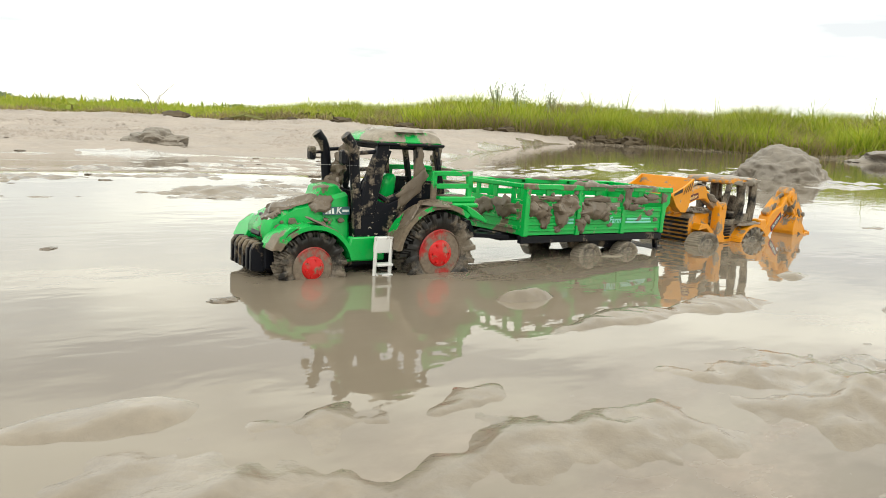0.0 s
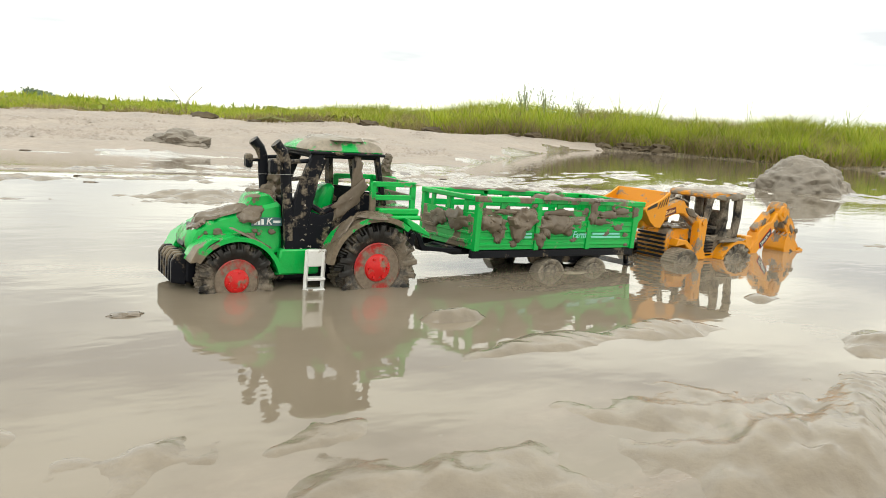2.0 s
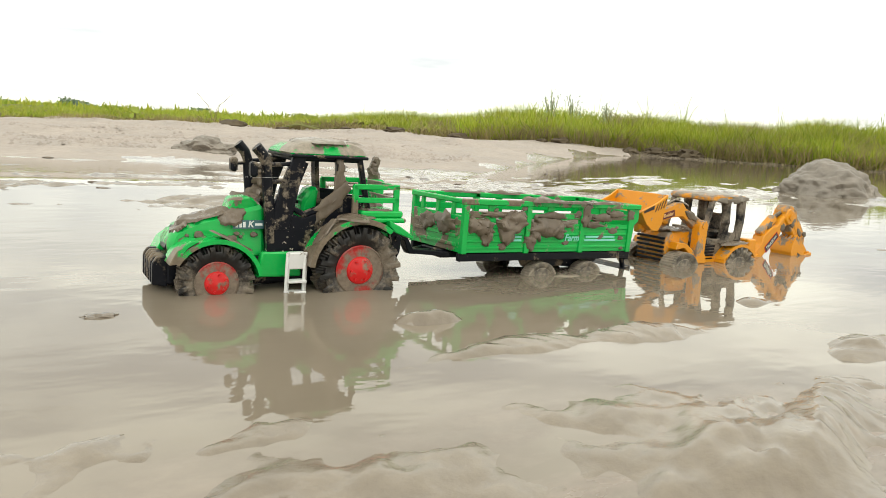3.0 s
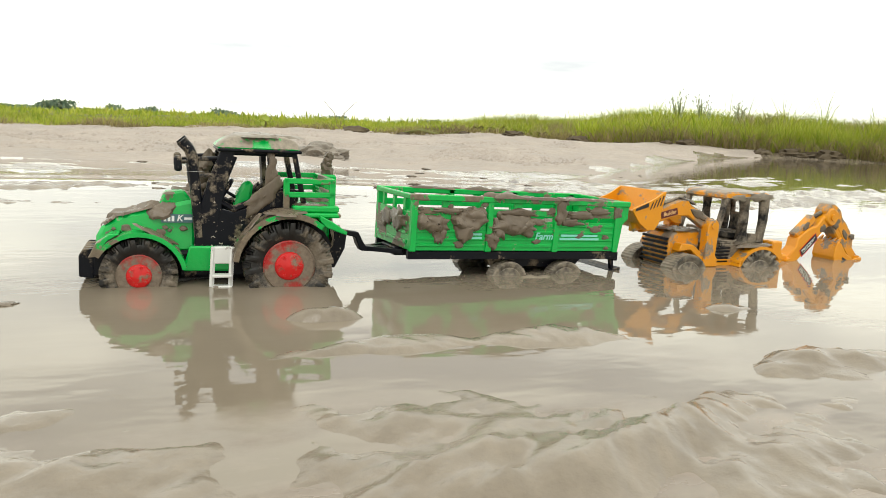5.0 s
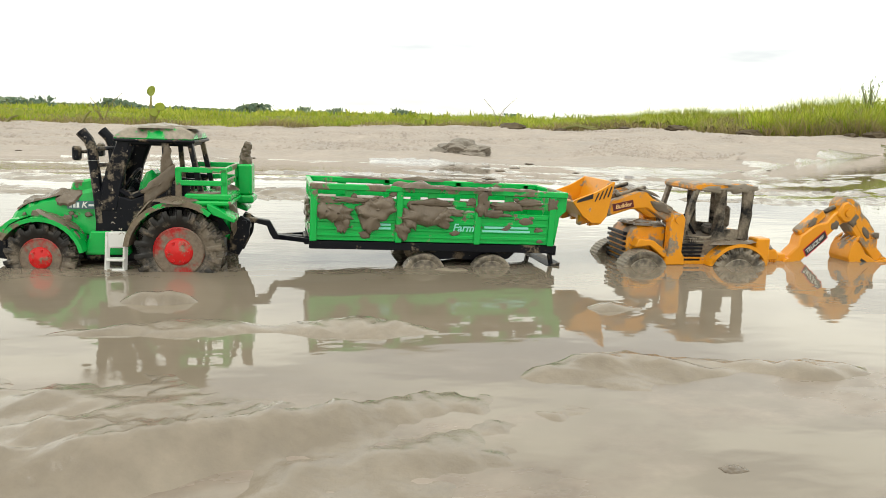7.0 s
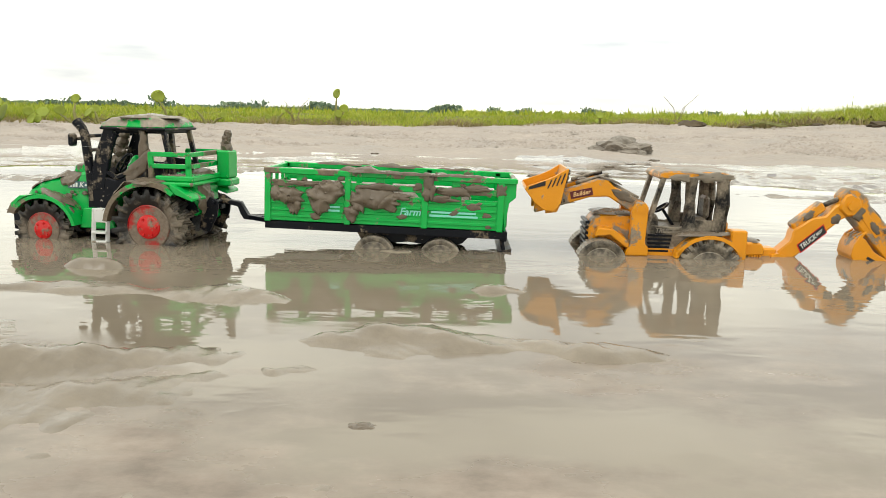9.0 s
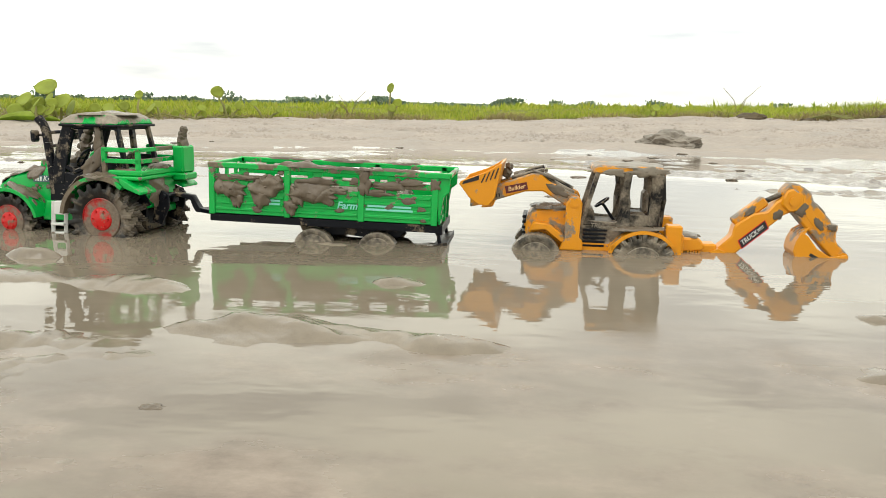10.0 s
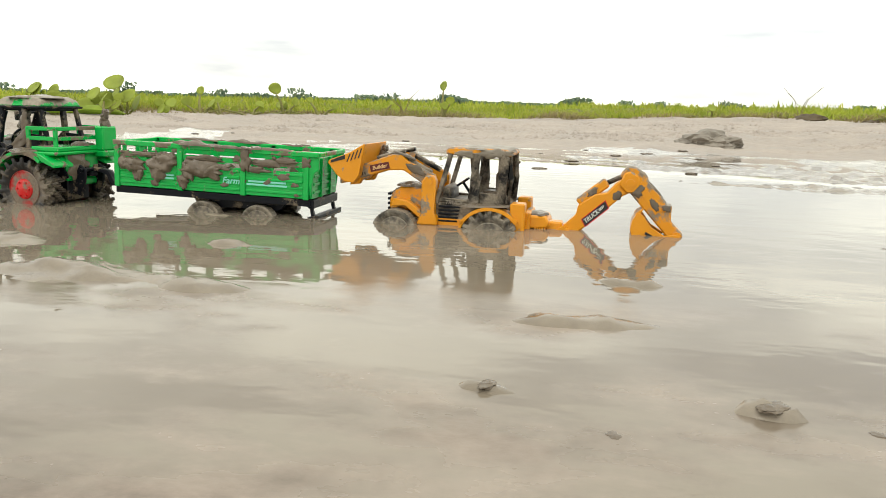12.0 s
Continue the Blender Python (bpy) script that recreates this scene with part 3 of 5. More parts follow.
hyacinth(8.0, 11.9, (0.42, 0.2, 0.12), 0.14, "upright hyacinth stalk with yellow-green leaves on the bank", 3, 0.09)
hyacinth(19.5, 11.7, (0.33, 0.14, 0.1, 0.08), 0.25, "hyacinth with round leaves on the sand", 5, 0.09)
hyacinth(25.5, 11.5, (0.28, 0.1, 0.12), 0.3, "hyacinth with one raised round leaf", 7, 0.10)
hyacinth(30.5, 11.2, (0.38, 0.2, 0.22, 0.12, 0.1), 0.35, "tall hyacinth with large glossy round leaves", 9, 0.14)
hyacinth(33.5, 11.2, (0.12, 0.2, 0.16, 0.1, 0.06, 0.22), 0.5, "sprawling yellow-green hyacinth uprooted on the sand", 11, 0.12)
hyacinth(36.5, 11.3, (0.2, 0.14, 0.24, 0.1), 0.45, "low hyacinth clump with swollen stems", 13, 0.12)
hyacinth(40.0, 11.5, (0.2, 0.24, 0.1), 0.4, "low hyacinth clump at the edge of the sand", 15, 0.12)


for i, (az, d, n, sz) in enumerate(((22.0, 11.6, 3, 0.07), (24.0, 11.5, 2, 0.06), (28.0, 11.4, 4, 0.09), (17.0, 11.8, 2, 0.06), (34.8, 10.9, 4, 0.10), (31.8, 10.9, 4, 0.09), (42.5, 11.0, 4, 0.12), (12.5, 11.9, 2, 0.05), (-11.0, 12.1, 3, 0.06))):
    hyacinth(az, d, [0.05 + 0.045 * ((i * 3 + k * 2) % 4) for k in range(n)], 0.3, "small low hyacinth with yellowing leaves on the sand", 40 + i, sz)


def fleshy_leaf(az, d, length, turn, seed):
    x, y = place(az, d)
    bm = bmesh.new()
    n = 14
    pts = [((i / n - 0.5) * length, 0.05 * math.sin(i * 0.5), 0.02 + 0.10 * length * math.sin(math.pi * i / n)) for i in range(n + 1)]
    rad = [0.012 + 0.10 * length * math.sin(math.pi * i / n) ** 0.8 for i in range(n + 1)]
    tube(bm, pts, rad, 12)
    for v in bm.verts:
        v.co.z = v.co.z * 0.7
    ob = link("fleshy_leaf", bm, M_LEAF)
    ob.matrix_basis = pose(x, y, ground_at(x, y) + 0.01, 0, 0, turn)
    tagged(ob, "thick yellow-green leaf lying on the sand", "leaf", "fallen leaves on the bank")


fleshy_leaf(32.4, 11.1, 0.75, 20, 1)
fleshy_leaf(35.2, 11.0, 0.55, -15, 2)
fleshy_leaf(37.8, 11.2, 0.6, 10, 3)


def driftwood(az, d, length, label):
    x, y = place(az, d)
    r = random.Random(int(az * 10) + 999)
    bm = bmesh.new()
    for i in range(7):
        a, b = r.uniform(-1, 1), r.uniform(-0.15, 0.15)
        tube(bm, [(a * length * 0.5 - 0.2, b, 0.0), (a * length * 0.5, b + 0.05, r.uniform(0.01, 0.07)), (a * length * 0.5 + 0.25, b, 0.0)], 0.012, 6)
    ob = link("dead_stems", bm, M_STEM)
    ob.matrix_basis = pose(x, y, ground_at(x, y) + 0.01, 0, 0, az)
    tagged(ob, label, "dead stems", kind="stuff")


driftwood(22.0, 11.8, 1.6, "tangle of dry brown stems on the bank")
driftwood(-11.0, 12.0, 0.9, "dry stems and roots lying on the sand")
driftwood(-24.0, 11.8, 0.8, "dead roots at the edge of the grass")


def stalk(az, d, height, n, seed, label):
    rnd = random.Random(seed)
    x, y = place(az, d)
    bm = bmesh.new()
    for _ in range(n):
        lx = rnd.uniform(-0.6, 0.6) * height
        hh = height * rnd.uniform(0.5, 1)
        tube(bm, [(0, 0, 0), (lx * 0.35, 0, hh * 0.6), (lx, rnd.uniform(-0.1, 0.1), hh)], [0.006, 0.005, 0.003], 5)
    ob = link("reed_stalk", bm, M_DRYGRASS)
    ob.matrix_basis = pose(x, y, ground_at(x, y))
    tagged(ob, label, "reed", "reed stalks")


stalk(-16.5, 13.0, 0.5, 3, 2, "thin bare reed stalks leaning over the grass")
stalk(11.0, 12.5, 0.5, 7, 4, "spray of thin grass stalks")
stalk(-60.0, 11.6, 0.45, 1, 8, "single straw stalk standing in the pond")


def shrub(az, d, height, width, seed):
    rnd = random.Random(seed)
    x, y = place(az, d)
    r = root("shrub", pose(x, y, ground_at(x, y)), "thin grey-green shrub standing above the grass", "shrub", "shrubs on the bank")
    bm, lf = bmesh.new(), bmesh.new()
    for _ in range(9):
        tip = Vector((rnd.uniform(-width, width), rnd.uniform(-width, width), height * rnd.uniform(0.6, 1.0)))
        tube(bm, [(0, 0, 0), tuple(tip * 0.5 + Vector((0, 0, 0.04))), tuple(tip)], [0.010, 0.007, 0.004], 5)
        for _ in range(26):
            p = tip * rnd.uniform(0.45, 1.05) + Vector((rnd.gauss(0, 0.035), rnd.gauss(0, 0.035), rnd.gauss(0, 0.03)))
            q = Euler((rnd.uniform(0, 6), rnd.uniform(0, 6), rnd.uniform(0, 6))).to_matrix()
            s = rnd.uniform(0.012, 0.026)
            lf.faces.new([lf.verts.new(p + q @ Vector(k)) for k in ((-s, 0, 0), (0, -s * 0.5, 0), (s, 0, 0), (0, s * 0.5, 0))])
    part("branches", bm, M_STEM, r)
    part("foliage", lf, M_SHRUB, r)


shrub(-42.5, 13.6, 0.58, 0.12, 1)
shrub(-41.0, 13.9, 0.68, 0.20, 2)
shrub(-45.0, 13.8, 0.5, 0.08, 3)


def treeline():
    rnd = random.Random(21)
    pts, faces = [], []
    for az10 in range(-900, 1100, 4):
        az = az10 / 10
        d = 170 + 40 * noise.noise(Vector((az * 0.05, 1, 1)))
        x0, y0 = place(az, d)
        top = 0.8 + 2.4 * max(0, noise.fractal(Vector((az * 0.35, 0, 0)), 0.8, 2.0, 4)) + (1.2 if rnd.random() < 0.05 else 0)
        for _ in range(90):
            p = Vector((x0 + rnd.gauss(0, 0.8), y0 + rnd.gauss(0, 1.5), -0.2 + top * rnd.random() ** 0.8))
            s = rnd.uniform(0.2, 0.6)
            q = Euler((rnd.uniform(0, 6), rnd.uniform(0, 6), rnd.uniform(0, 6))).to_matrix()
            k = len(pts)
            pts += [tuple(p + q @ Vector(v)) for v in ((-s, 0, 0), (0, -s * 0.7, 0), (s, 0, 0), (0, s * 0.7, 0))]
            faces.append((k, k + 1, k + 2, k + 3))
    me = bpy.data.meshes.new("far_trees")
    me.from_pydata(pts, [], faces)
    me.materials.append(M_TREE_HAZED)
    tagged(new("far_trees", me), "distant dark green line of trees on the horizon", "trees", kind="stuff")


treeline()


# ---- small clods lying on the mud ----
def mud_clod(x, y, size, seed, turn):
    bm = bmesh.new()
    lump(bm, (0, 0, 0), (size * 1.8, size * 1.2, size * 0.36), seed, 0.28, 4, 1.9)
    ob = link("mud_clod", bm, M_MUD)
    ob.matrix_basis = pose(x, y, max(-0.0005, ground_at(x, y)), 0, 0, turn)
    tagged(ob, "small wet clod of dark mud on the flat", "mud clod", "clods on the mud flat")


for i, (x, y, size) in enumerate(((-0.186, -0.088, 0.0075), (0.885, -0.589, 0.0050), (0.744, -0.587, 0.0036), (0.808, -0.631, 0.003), (0.93, -0.60, 0.003), (0.353, -0.553, 0.004), (-0.25, 0.20, 0.006))):
    mud_clod(x, y, size, i * 2.1, 37 * i)


def far_clods():
    rnd = random.Random(33)
    for i in range(26):
        mud_clod(rnd.uniform(-0.9, 2.2), rnd.uniform(0.45, 2.2), rnd.uniform(0.004, 0.011), 30 + i * 2.1, rnd.uniform(-20, 20))


far_clods()

# ---- wheels and arches, used by all three toys ----
def arch(bm, cx, cz, r0, r1, y0, y1, a0, a1, n=14):
    """A mudguard: part of a ring about the y axis, angles from +x towards +z."""
    pts = []
    for i in range(n + 1):
        a = radians(a0 + (a1 - a0) * i / n)
        pts.append((cx + r1 * math.cos(a), cz + r1 * math.sin(a)))
    for i in range(n, -1, -1):
        a = radians(a0 + (a1 - a0) * i / n)
        pts.append((cx + r0 * math.cos(a), cz + r0 * math.sin(a)))
    a_ = [bm.verts.new((x, y0, z)) for x, z in pts]
    b_ = [bm.verts.new((x, y1, z)) for x, z in pts]
    m = len(pts)
    for i in range(m):
        bm.faces.new((a_[i], b_[i], b_[(i + 1) % m], a_[(i + 1) % m]))
    for i in range(n):
        j = m - 1 - i
        bm.faces.new((a_[i], a_[i + 1], a_[j - 1], a_[j]))
        bm.faces.new((b_[i], b_[j], b_[j - 1], b_[i + 1]))
    return bm


def wheel(parent, c, r, w, side, rim_mat, tyre_mat, lugs=18, rim=0.58, hub=True):
    """side: -1 faces -y, +1 faces +y."""
    x, y, z = c
    h = w / 2
    bm = bmesh.new()
    ri = r * rim
    seg = 10 * lugs if lugs else 138
    prof = [(ri, -0.75, 0), (0.70 * r, -0.97, 0), (0.80 * r, -0.99, 0.45), (0.885 * r, -0.99, 0.95)]
    prof += [(0.945 * r, -0.96 + 0.24 * k, 1.0) for k in range(9)]
    prof += [(0.885 * r, 0.99, 0.95), (0.80 * r, 0.99, 0.45), (0.70 * r, 0.97, 0), (ri, 0.75, 0)]
    rings = []
    for pr, py, tread in prof:
        ring = []
        for k in range(seg):
            a = 2 * math.pi * k / seg
            if lugs:
                s_ = -1 if py < 0 else 1
                ph = (k / seg * lugs + 0.9 * abs(py) + (0.5 if s_ > 0 else 0)) % 1.0
                up = 1.0 if ph < 0.42 else 0.0
                if abs(py) < 0.1:
                    up *= 0.6
            else:
                up = 0.16 if (k % 3 == 0) else 0.0
            rr = pr + (tread if tread > 0.5 else 0.0) * (0.140 * r * up - 0.085 * r)
            ring.append(bm.verts.new((rr * math.cos(a), py * h * (1 + 0.10 * up * (abs(py) > 0.9) * (tread > 0.4)), rr * math.sin(a))))
        rings.append(ring)
    for q, b in zip(rings, rings[1:] + rings[:1]):
        for k in range(seg):
            bm.faces.new((q[k], q[(k + 1) % seg], b[(k + 1) % seg], b[k]))
    wh = new("wheel")
    wh.empty_display_size = 0.01
    wh.parent = parent
    wh.matrix_basis = pose(x, y, z, 0, 37 * x * 100 % 60, 0)
    part("tyre", bm, tyre_mat, wh)
    bm = bmesh.new()
    f = side
    lathe(bm, [(ri * 1.02, f * h * 0.8), (ri * 0.97, f * h * 0.86), (ri * 0.92, f * h * 0.45), (ri * 0.84, f * h * 0.0), (ri * 0.5, f * h * 0.1), (ri * 0.30, f * h * 0.3), (0.0001, f * h * 0.3)], (0, 0, 0), 32)
    lathe(bm, [(ri * 1.0, -f * h * 0.7), (ri * 0.6, -f * h * 0.5), (0.0001, -f * h * 0.5)], (0, 0, 0), 20)
    for k in range(8):
        a = 2 * math.pi * k / 8
        rod(bm, (ri * 0.78 * math.cos(a), f * h * 0.0, ri * 0.78 * math.sin(a)), (ri * 0.78 * math.cos(a), f * h * 0.30, ri * 0.78 * math.sin(a)), ri * 0.09, ri * 0.07, 8)
    part("rim", bm, M_RIM_SHADED if rim_mat is M_RED else rim_mat, wh)
    if hub:
        bm = bmesh.new()
        lathe(bm, [(ri * 0.67, f * h * 0.05), (ri * 0.65, f * h * 0.62), (ri * 0.52, f * h * 0.90), (ri * 0.25, f * h * 1.03), (0.0001, f * h * 1.08)], (0, 0, 0), 24)
        for k in range(6):
            a = 2 * math.pi * k / 6
            rod(bm, (ri * 0.40 * math.cos(a), f * h * 0.8, ri * 0.40 * math.sin(a)), (ri * 0.40 * math.cos(a), f * h * 1.08, ri * 0.40 * math.sin(a)), ri * 0.08, ri * 0.06, 6)
        part("hub", bm, rim_mat, wh)
    return wh


# ---- toy tractor ----
def tractor():
    t = root("toy_tractor", pose(0.06, -0.005, 0, 0, 0, -6), "muddy green plastic toy tractor with red wheels in puddle water", "toy tractor")
    bm = bmesh.new()
    bx(bm, -0.168, 0.034, -0.020, 0.020, 0.002, 0.032, 0.002)
    bx(bm, -0.146, -0.122, -0.036, 0.036, 0.004, 0.016, 0.002)
    bx(bm, -0.012, 0.012, -0.044, 0.044, 0.010, 0.030, 0.002)
    bx(bm, -0.10, -0.03, -0.030, 0.030, 0.004, 0.030, 0.003)
    part("chassis", bm, M_BLACK, t)
    bm = bmesh.new()
    bx(bm, -0.174, -0.160, -0.030, 0.030, 0.006, 0.030, 0.002)
    part("front_bumper", bm, M_BLACK, t)
    for i in range(6):
        bm = bmesh.new()
        y = -0.0285 + i * 0.0106
        prism(bm, [(-0.186, 0.006), (-0.173, 0.004), (-0.173, 0.032), (-0.182, 0.032), (-0.186, 0.026)], y, y + 0.0058, 0.001)
        part("weight_plate", bm, M_BLACK_DIRTY, t)
    # bonnet
    bm = bmesh.new()
    prism(bm, [(-0.168, 0.028), (-0.173, 0.040), (-0.166, 0.054), (-0.148, 0.063), (-0.118, 0.071), (-0.088, 0.078), (-0.084, 0.078), (-0.084, 0.028)], -0.027, 0.027, 0.004, 0.22)
    part("bonnet", bm, M_GREEN, t)
    bm = bmesh.new()
    prism(bm, [(-0.118, 0.069), (-0.113, 0.0835), (-0.095, 0.0855), (-0.088, 0.078), (-0.088, 0.07)], -0.014, 0.014, 0.002)
    part("air_scoop", bm, M_GREEN, t)
    bm = bmesh.new()
    prism(bm, [(-0.1735, 0.036), (-0.170, 0.034), (-0.160, 0.055), (-0.164, 0.056)], -0.012, 0.012, 0.001)
    part("grille", bm, M_BLACK, t)
    for s in (-1, 1):
        bm = bmesh.new()
        lump(bm, (-0.1615, s * 0.0175, 0.0515), (0.0055, 0.0045, 0.0042), 0, 0.0, 2)
        part("headlight", bm, M_LAMP, t, "clear plastic headlight")
        # front mudguard
        bm = bmesh.new()
        y0, y1 = (0.022, 0.054) if s > 0 else (-0.054, -0.022)
        arch(bm, -0.134, 0.008, 0.0385, 0.0425, y0, y1, 12, 150)
        prism(bm, [(-0.176, 0.028), (-0.170, 0.0285), (-0.160, 0.043), (-0.150, 0.049), (-0.158, 0.049), (-0.170, 0.040)], y0, y1, 0.0006)
        part("front_mudguard", bm, M_GREEN_DIRTY if s < 0 else M_GREEN, t)
        bm = bmesh.new()
        prism(bm, [(-0.096, 0.012), (-0.052, 0.012), (-0.052, 0.036), (-0.090, 0.036)], s * 0.030, s * 0.040, 0.0015)
        part("side_skirt", bm, M_GREEN, t)
        # rear mudguard
        bm = bmesh.new()
        y0, y1 = (0.030, 0.065) if s > 0 else (-0.065, -0.030)
        arch(bm, 0.0, 0.018, 0.0475, 0.0525, y0, y1, 52, 172)
        prism(bm, [(0.028, 0.064), (0.034, 0.0575), (0.054, 0.050), (0.0545, 0.0535), (0.040, 0.063), (0.028, 0.069)], y0, y1, 0.0008)
        part("rear_mudguard", bm, M_GREEN_DIRTY if s < 0 else M_GREEN, t)
        bm = bmesh.new()
        arch(bm, 0.0, 0.018, 0.030, 0.049, s * 0.030, s * 0.0325, 20, 176)
        part("wheel_arch_liner", bm, M_BLACK, t)
    # cab
    cab = part("cab_floor", bx(bmesh.new(), -0.084, 0.012, -0.034, 0.034, 0.026, 0.050, 0.002), M_BLACK, t)
    for s in (-1, 1):
        y = s * 0.034
        bm = bmesh.new()
        prism(bm, [(-0.086, 0.030), (-0.040, 0.030), (-0.020, 0.060), (0.008, 0.070), (0.012, 0.086), (-0.006, 0.090), (-0.030, 0.076), (-0.050, 0.068), (-0.064, 0.072), (-0.070, 0.090), (-0.076, 0.090), (-0.084, 0.060)], y - 0.003, y + 0.003, 0.001)
        part("door", bm, M_BLACK_DIRTY if s < 0 else M_BLACK, t)
        bm = bmesh.new()
        prism(bm, [(-0.082, 0.056), (-0.064, 0.056), (-0.060, 0.076), (-0.049, 0.128), (-0.061, 0.129), (-0.074, 0.096)], y - 0.0035, y + 0.0035, 0.0012)
        part("front_pillar", bm, M_BLACK_CAKED, t)
        bm = bmesh.new()
        bar(bm, (-0.013, y, 0.074), (-0.017, y * 0.98, 0.130), 0.0095, 0.005)
        part("middle_pillar", bm, M_CAB_GREY if s < 0 else M_BLACK_DIRTY, t)
        bm = bmesh.new()
        bar(bm, (0.018, y * 0.95, 0.072), (0.006, y * 0.92, 0.130), 0.006, 0.005)
        part("rear_pillar", bm, M_BLACK_DIRTY, t)
        bm = bmesh.new()
        bar(bm, (-0.060, y * 0.98, 0.1265), (0.008, y * 0.95, 0.1275), 0.005, 0.007)
        bar(bm, (-0.017, y * 0.98, 0.090), (0.014, y * 0.95, 0.088), 0.005, 0.004)
        part("window_rail", bm, M_BLACK, t)
        bm = bmesh.new()
        tube(bm, [(-0.050, y, 0.121), (-0.058, y, 0.100), (-0.062, y, 0.078), (-0.050, y, 0.071), (-0.030, y, 0.079), (-0.018, y, 0.090)], 0.0036, 7)
        part("window_seal", bm, M_BLACK_CAKED, t)
        # exhaust stacks with mirrors
        bm = bmesh.new()
        yp = s * 0.033
        tube(bm, [(-0.081, yp, 0.044), (-0.083, yp, 0.075), (-0.086, yp, 0.105), (-0.087, yp, 0.118), (-0.090, yp, 0.126), (-0.097, yp, 0.134)], [0.0050, 0.0052, 0.0052, 0.005, 0.0052, 0.0055], 12, 0.15)
        part("exhaust_pipe", bm, M_BLACK_CAKED, t)
        bm = bmesh.new()
        rod(bm, (-0.088, yp, 0.117), (-0.062, s * 0.034, 0.119), 0.002)
        rod(bm, (-0.085, yp, 0.101), (-0.066, s * 0.034, 0.103), 0.002)
        part("pipe_bracket", bm, M_BLACK_CAKED, t)
        bm = bmesh.new()
        bx(bm, -0.1035, -0.0965, yp - 0.005 + s * 0.004, yp + 0.005 + s * 0.004, 0.106, 0.120, 0.0018)
        rod(bm, (-0.098, yp, 0.114), (-0.086, yp, 0.115), 0.0017)
        part("side_mirror", bm, M_BLACK_CAKED, t)
    bm = bmesh.new()
    bx(bm, -0.062, 0.008, -0.033, 0.033, 0.122, 0.128, 0.0015)
    part("roof_frame", bm, M_BLACK, t)
    bm = bmesh.new()
    prism(bm, [(-0.066, 0.1275), (-0.065, 0.132), (-0.054, 0.139), (-0.030, 0.1425), (-0.002, 0.1410), (0.010, 0.136), (0.012, 0.1275)], -0.040, 0.040, 0.003, 0.22)
    roof = part("roof", bm, M_ROOF, t, "green roof under a sheet of mud")
    bm = bmesh.new()
    bx(bm, -0.065, 0.013, -0.0405, 0.0405, 0.1255, 0.1285, 0.001)
    part("eave", bm, M_BLACK, roof)
    bm = bmesh.new()
    splat(bm, (-0.020, -0.002, 0.1400), (1, 0, 0), (0, 1, 0), 0.033, 0.032, 0.0036, 3.0)
    part("mud_sheet", bm, M_MUD_PALE, roof)
    bm = bmesh.new()
    prism(bm, [(-0.058, 0.050), (-0.046, 0.052), (-0.040, 0.062), (-0.036, 0.093), (-0.044, 0.094), (-0.052, 0.080)], -0.013, 0.013, 0.003)
    bx(bm, -0.052, -0.022, -0.014, 0.014, 0.058, 0.066, 0.002)
    seat = part("seat", bm, M_GREEN, t, "green moulded seat")
    seat.matrix_basis = pose(0.006, -0.008, 0.003)
    bm = bmesh.new()
    prism(bm, [(-0.080, 0.050), (-0.064, 0.050), (-0.062, 0.074), (-0.078, 0.080)], -0.026, 0.026, 0.002)
    part("dashboard", bm, M_BLACK_DIRTY, t)
    bm = bmesh.new()
    pts = [(0.0125 * math.cos(a), 0.0125 * math.sin(a), 0) for a in [i * math.pi / 10 for i in range(21)]]
    tube(bm, pts, 0.0016, 6)
    rod(bm, (-0.0125, 0, 0), (0.0125, 0, 0), 0.0012)
    rod(bm, (0, -0.0125, 0), (0, 0.0125, 0), 0.0012)
    rod(bm, (0, 0, 0), (0, 0, -0.02), 0.0016)
    sw = part("steering_wheel", bm, M_BLACK, t)
    sw.matrix_basis = pose(-0.056, -0.006, 0.086, 0, -58, 0)
    # boarding steps: a solid plate above two open treads
    for s in (-1, 1):
        ys = s * 0.052
        lad = part("step_plate", prism(bmesh.new(), [(-0.0695, 0.0215), (-0.0685, 0.0375), (-0.0525, 0.0375), (-0.0525, 0.0215)], ys - 0.006 * s, ys + 0.0015 * s, 0.001), M_WHITE, t, "silvery plastic boarding steps")
        for x0 in (-0.0710, -0.0540):
            bm = bmesh.new()
            bar(bm, (x0 + 0.002, ys, 0.0375), (x0, ys + 0.002 * s, -0.005), 0.0030, 0.0045)
            part("step_rail", bm, M_WHITE, lad)
        for z in (0.0105, 0.000):
            bm = bmesh.new()
            bx(bm, -0.0700, -0.0525, ys - 0.007, ys + 0.003, z - 0.0013, z + 0.0013, 0.0005)
            part("step_tread", bm, M_WHITE, lad)
    # rear deck with railings
    bm = bmesh.new()
    bx(bm, -0.002, 0.050, -0.056, 0.056, 0.0655, 0.0700, 0.0015)
    bx(bm, 0.004, 0.049, -0.050, 0.050, 0.0700, 0.0765, 0.0015)
    part("rear_deck", bm, M_GREEN, t)
    bm = bmesh.new()
    bx(bm, 0.008, 0.044, -0.030, 0.030, 0.030, 0.068, 0.003)
    bx(bm, 0.040, 0.052, -0.016, 0.016, 0.024, 0.034, 0.002)
    part("rear_housing", bm, M_GREEN_DIRTY, t)
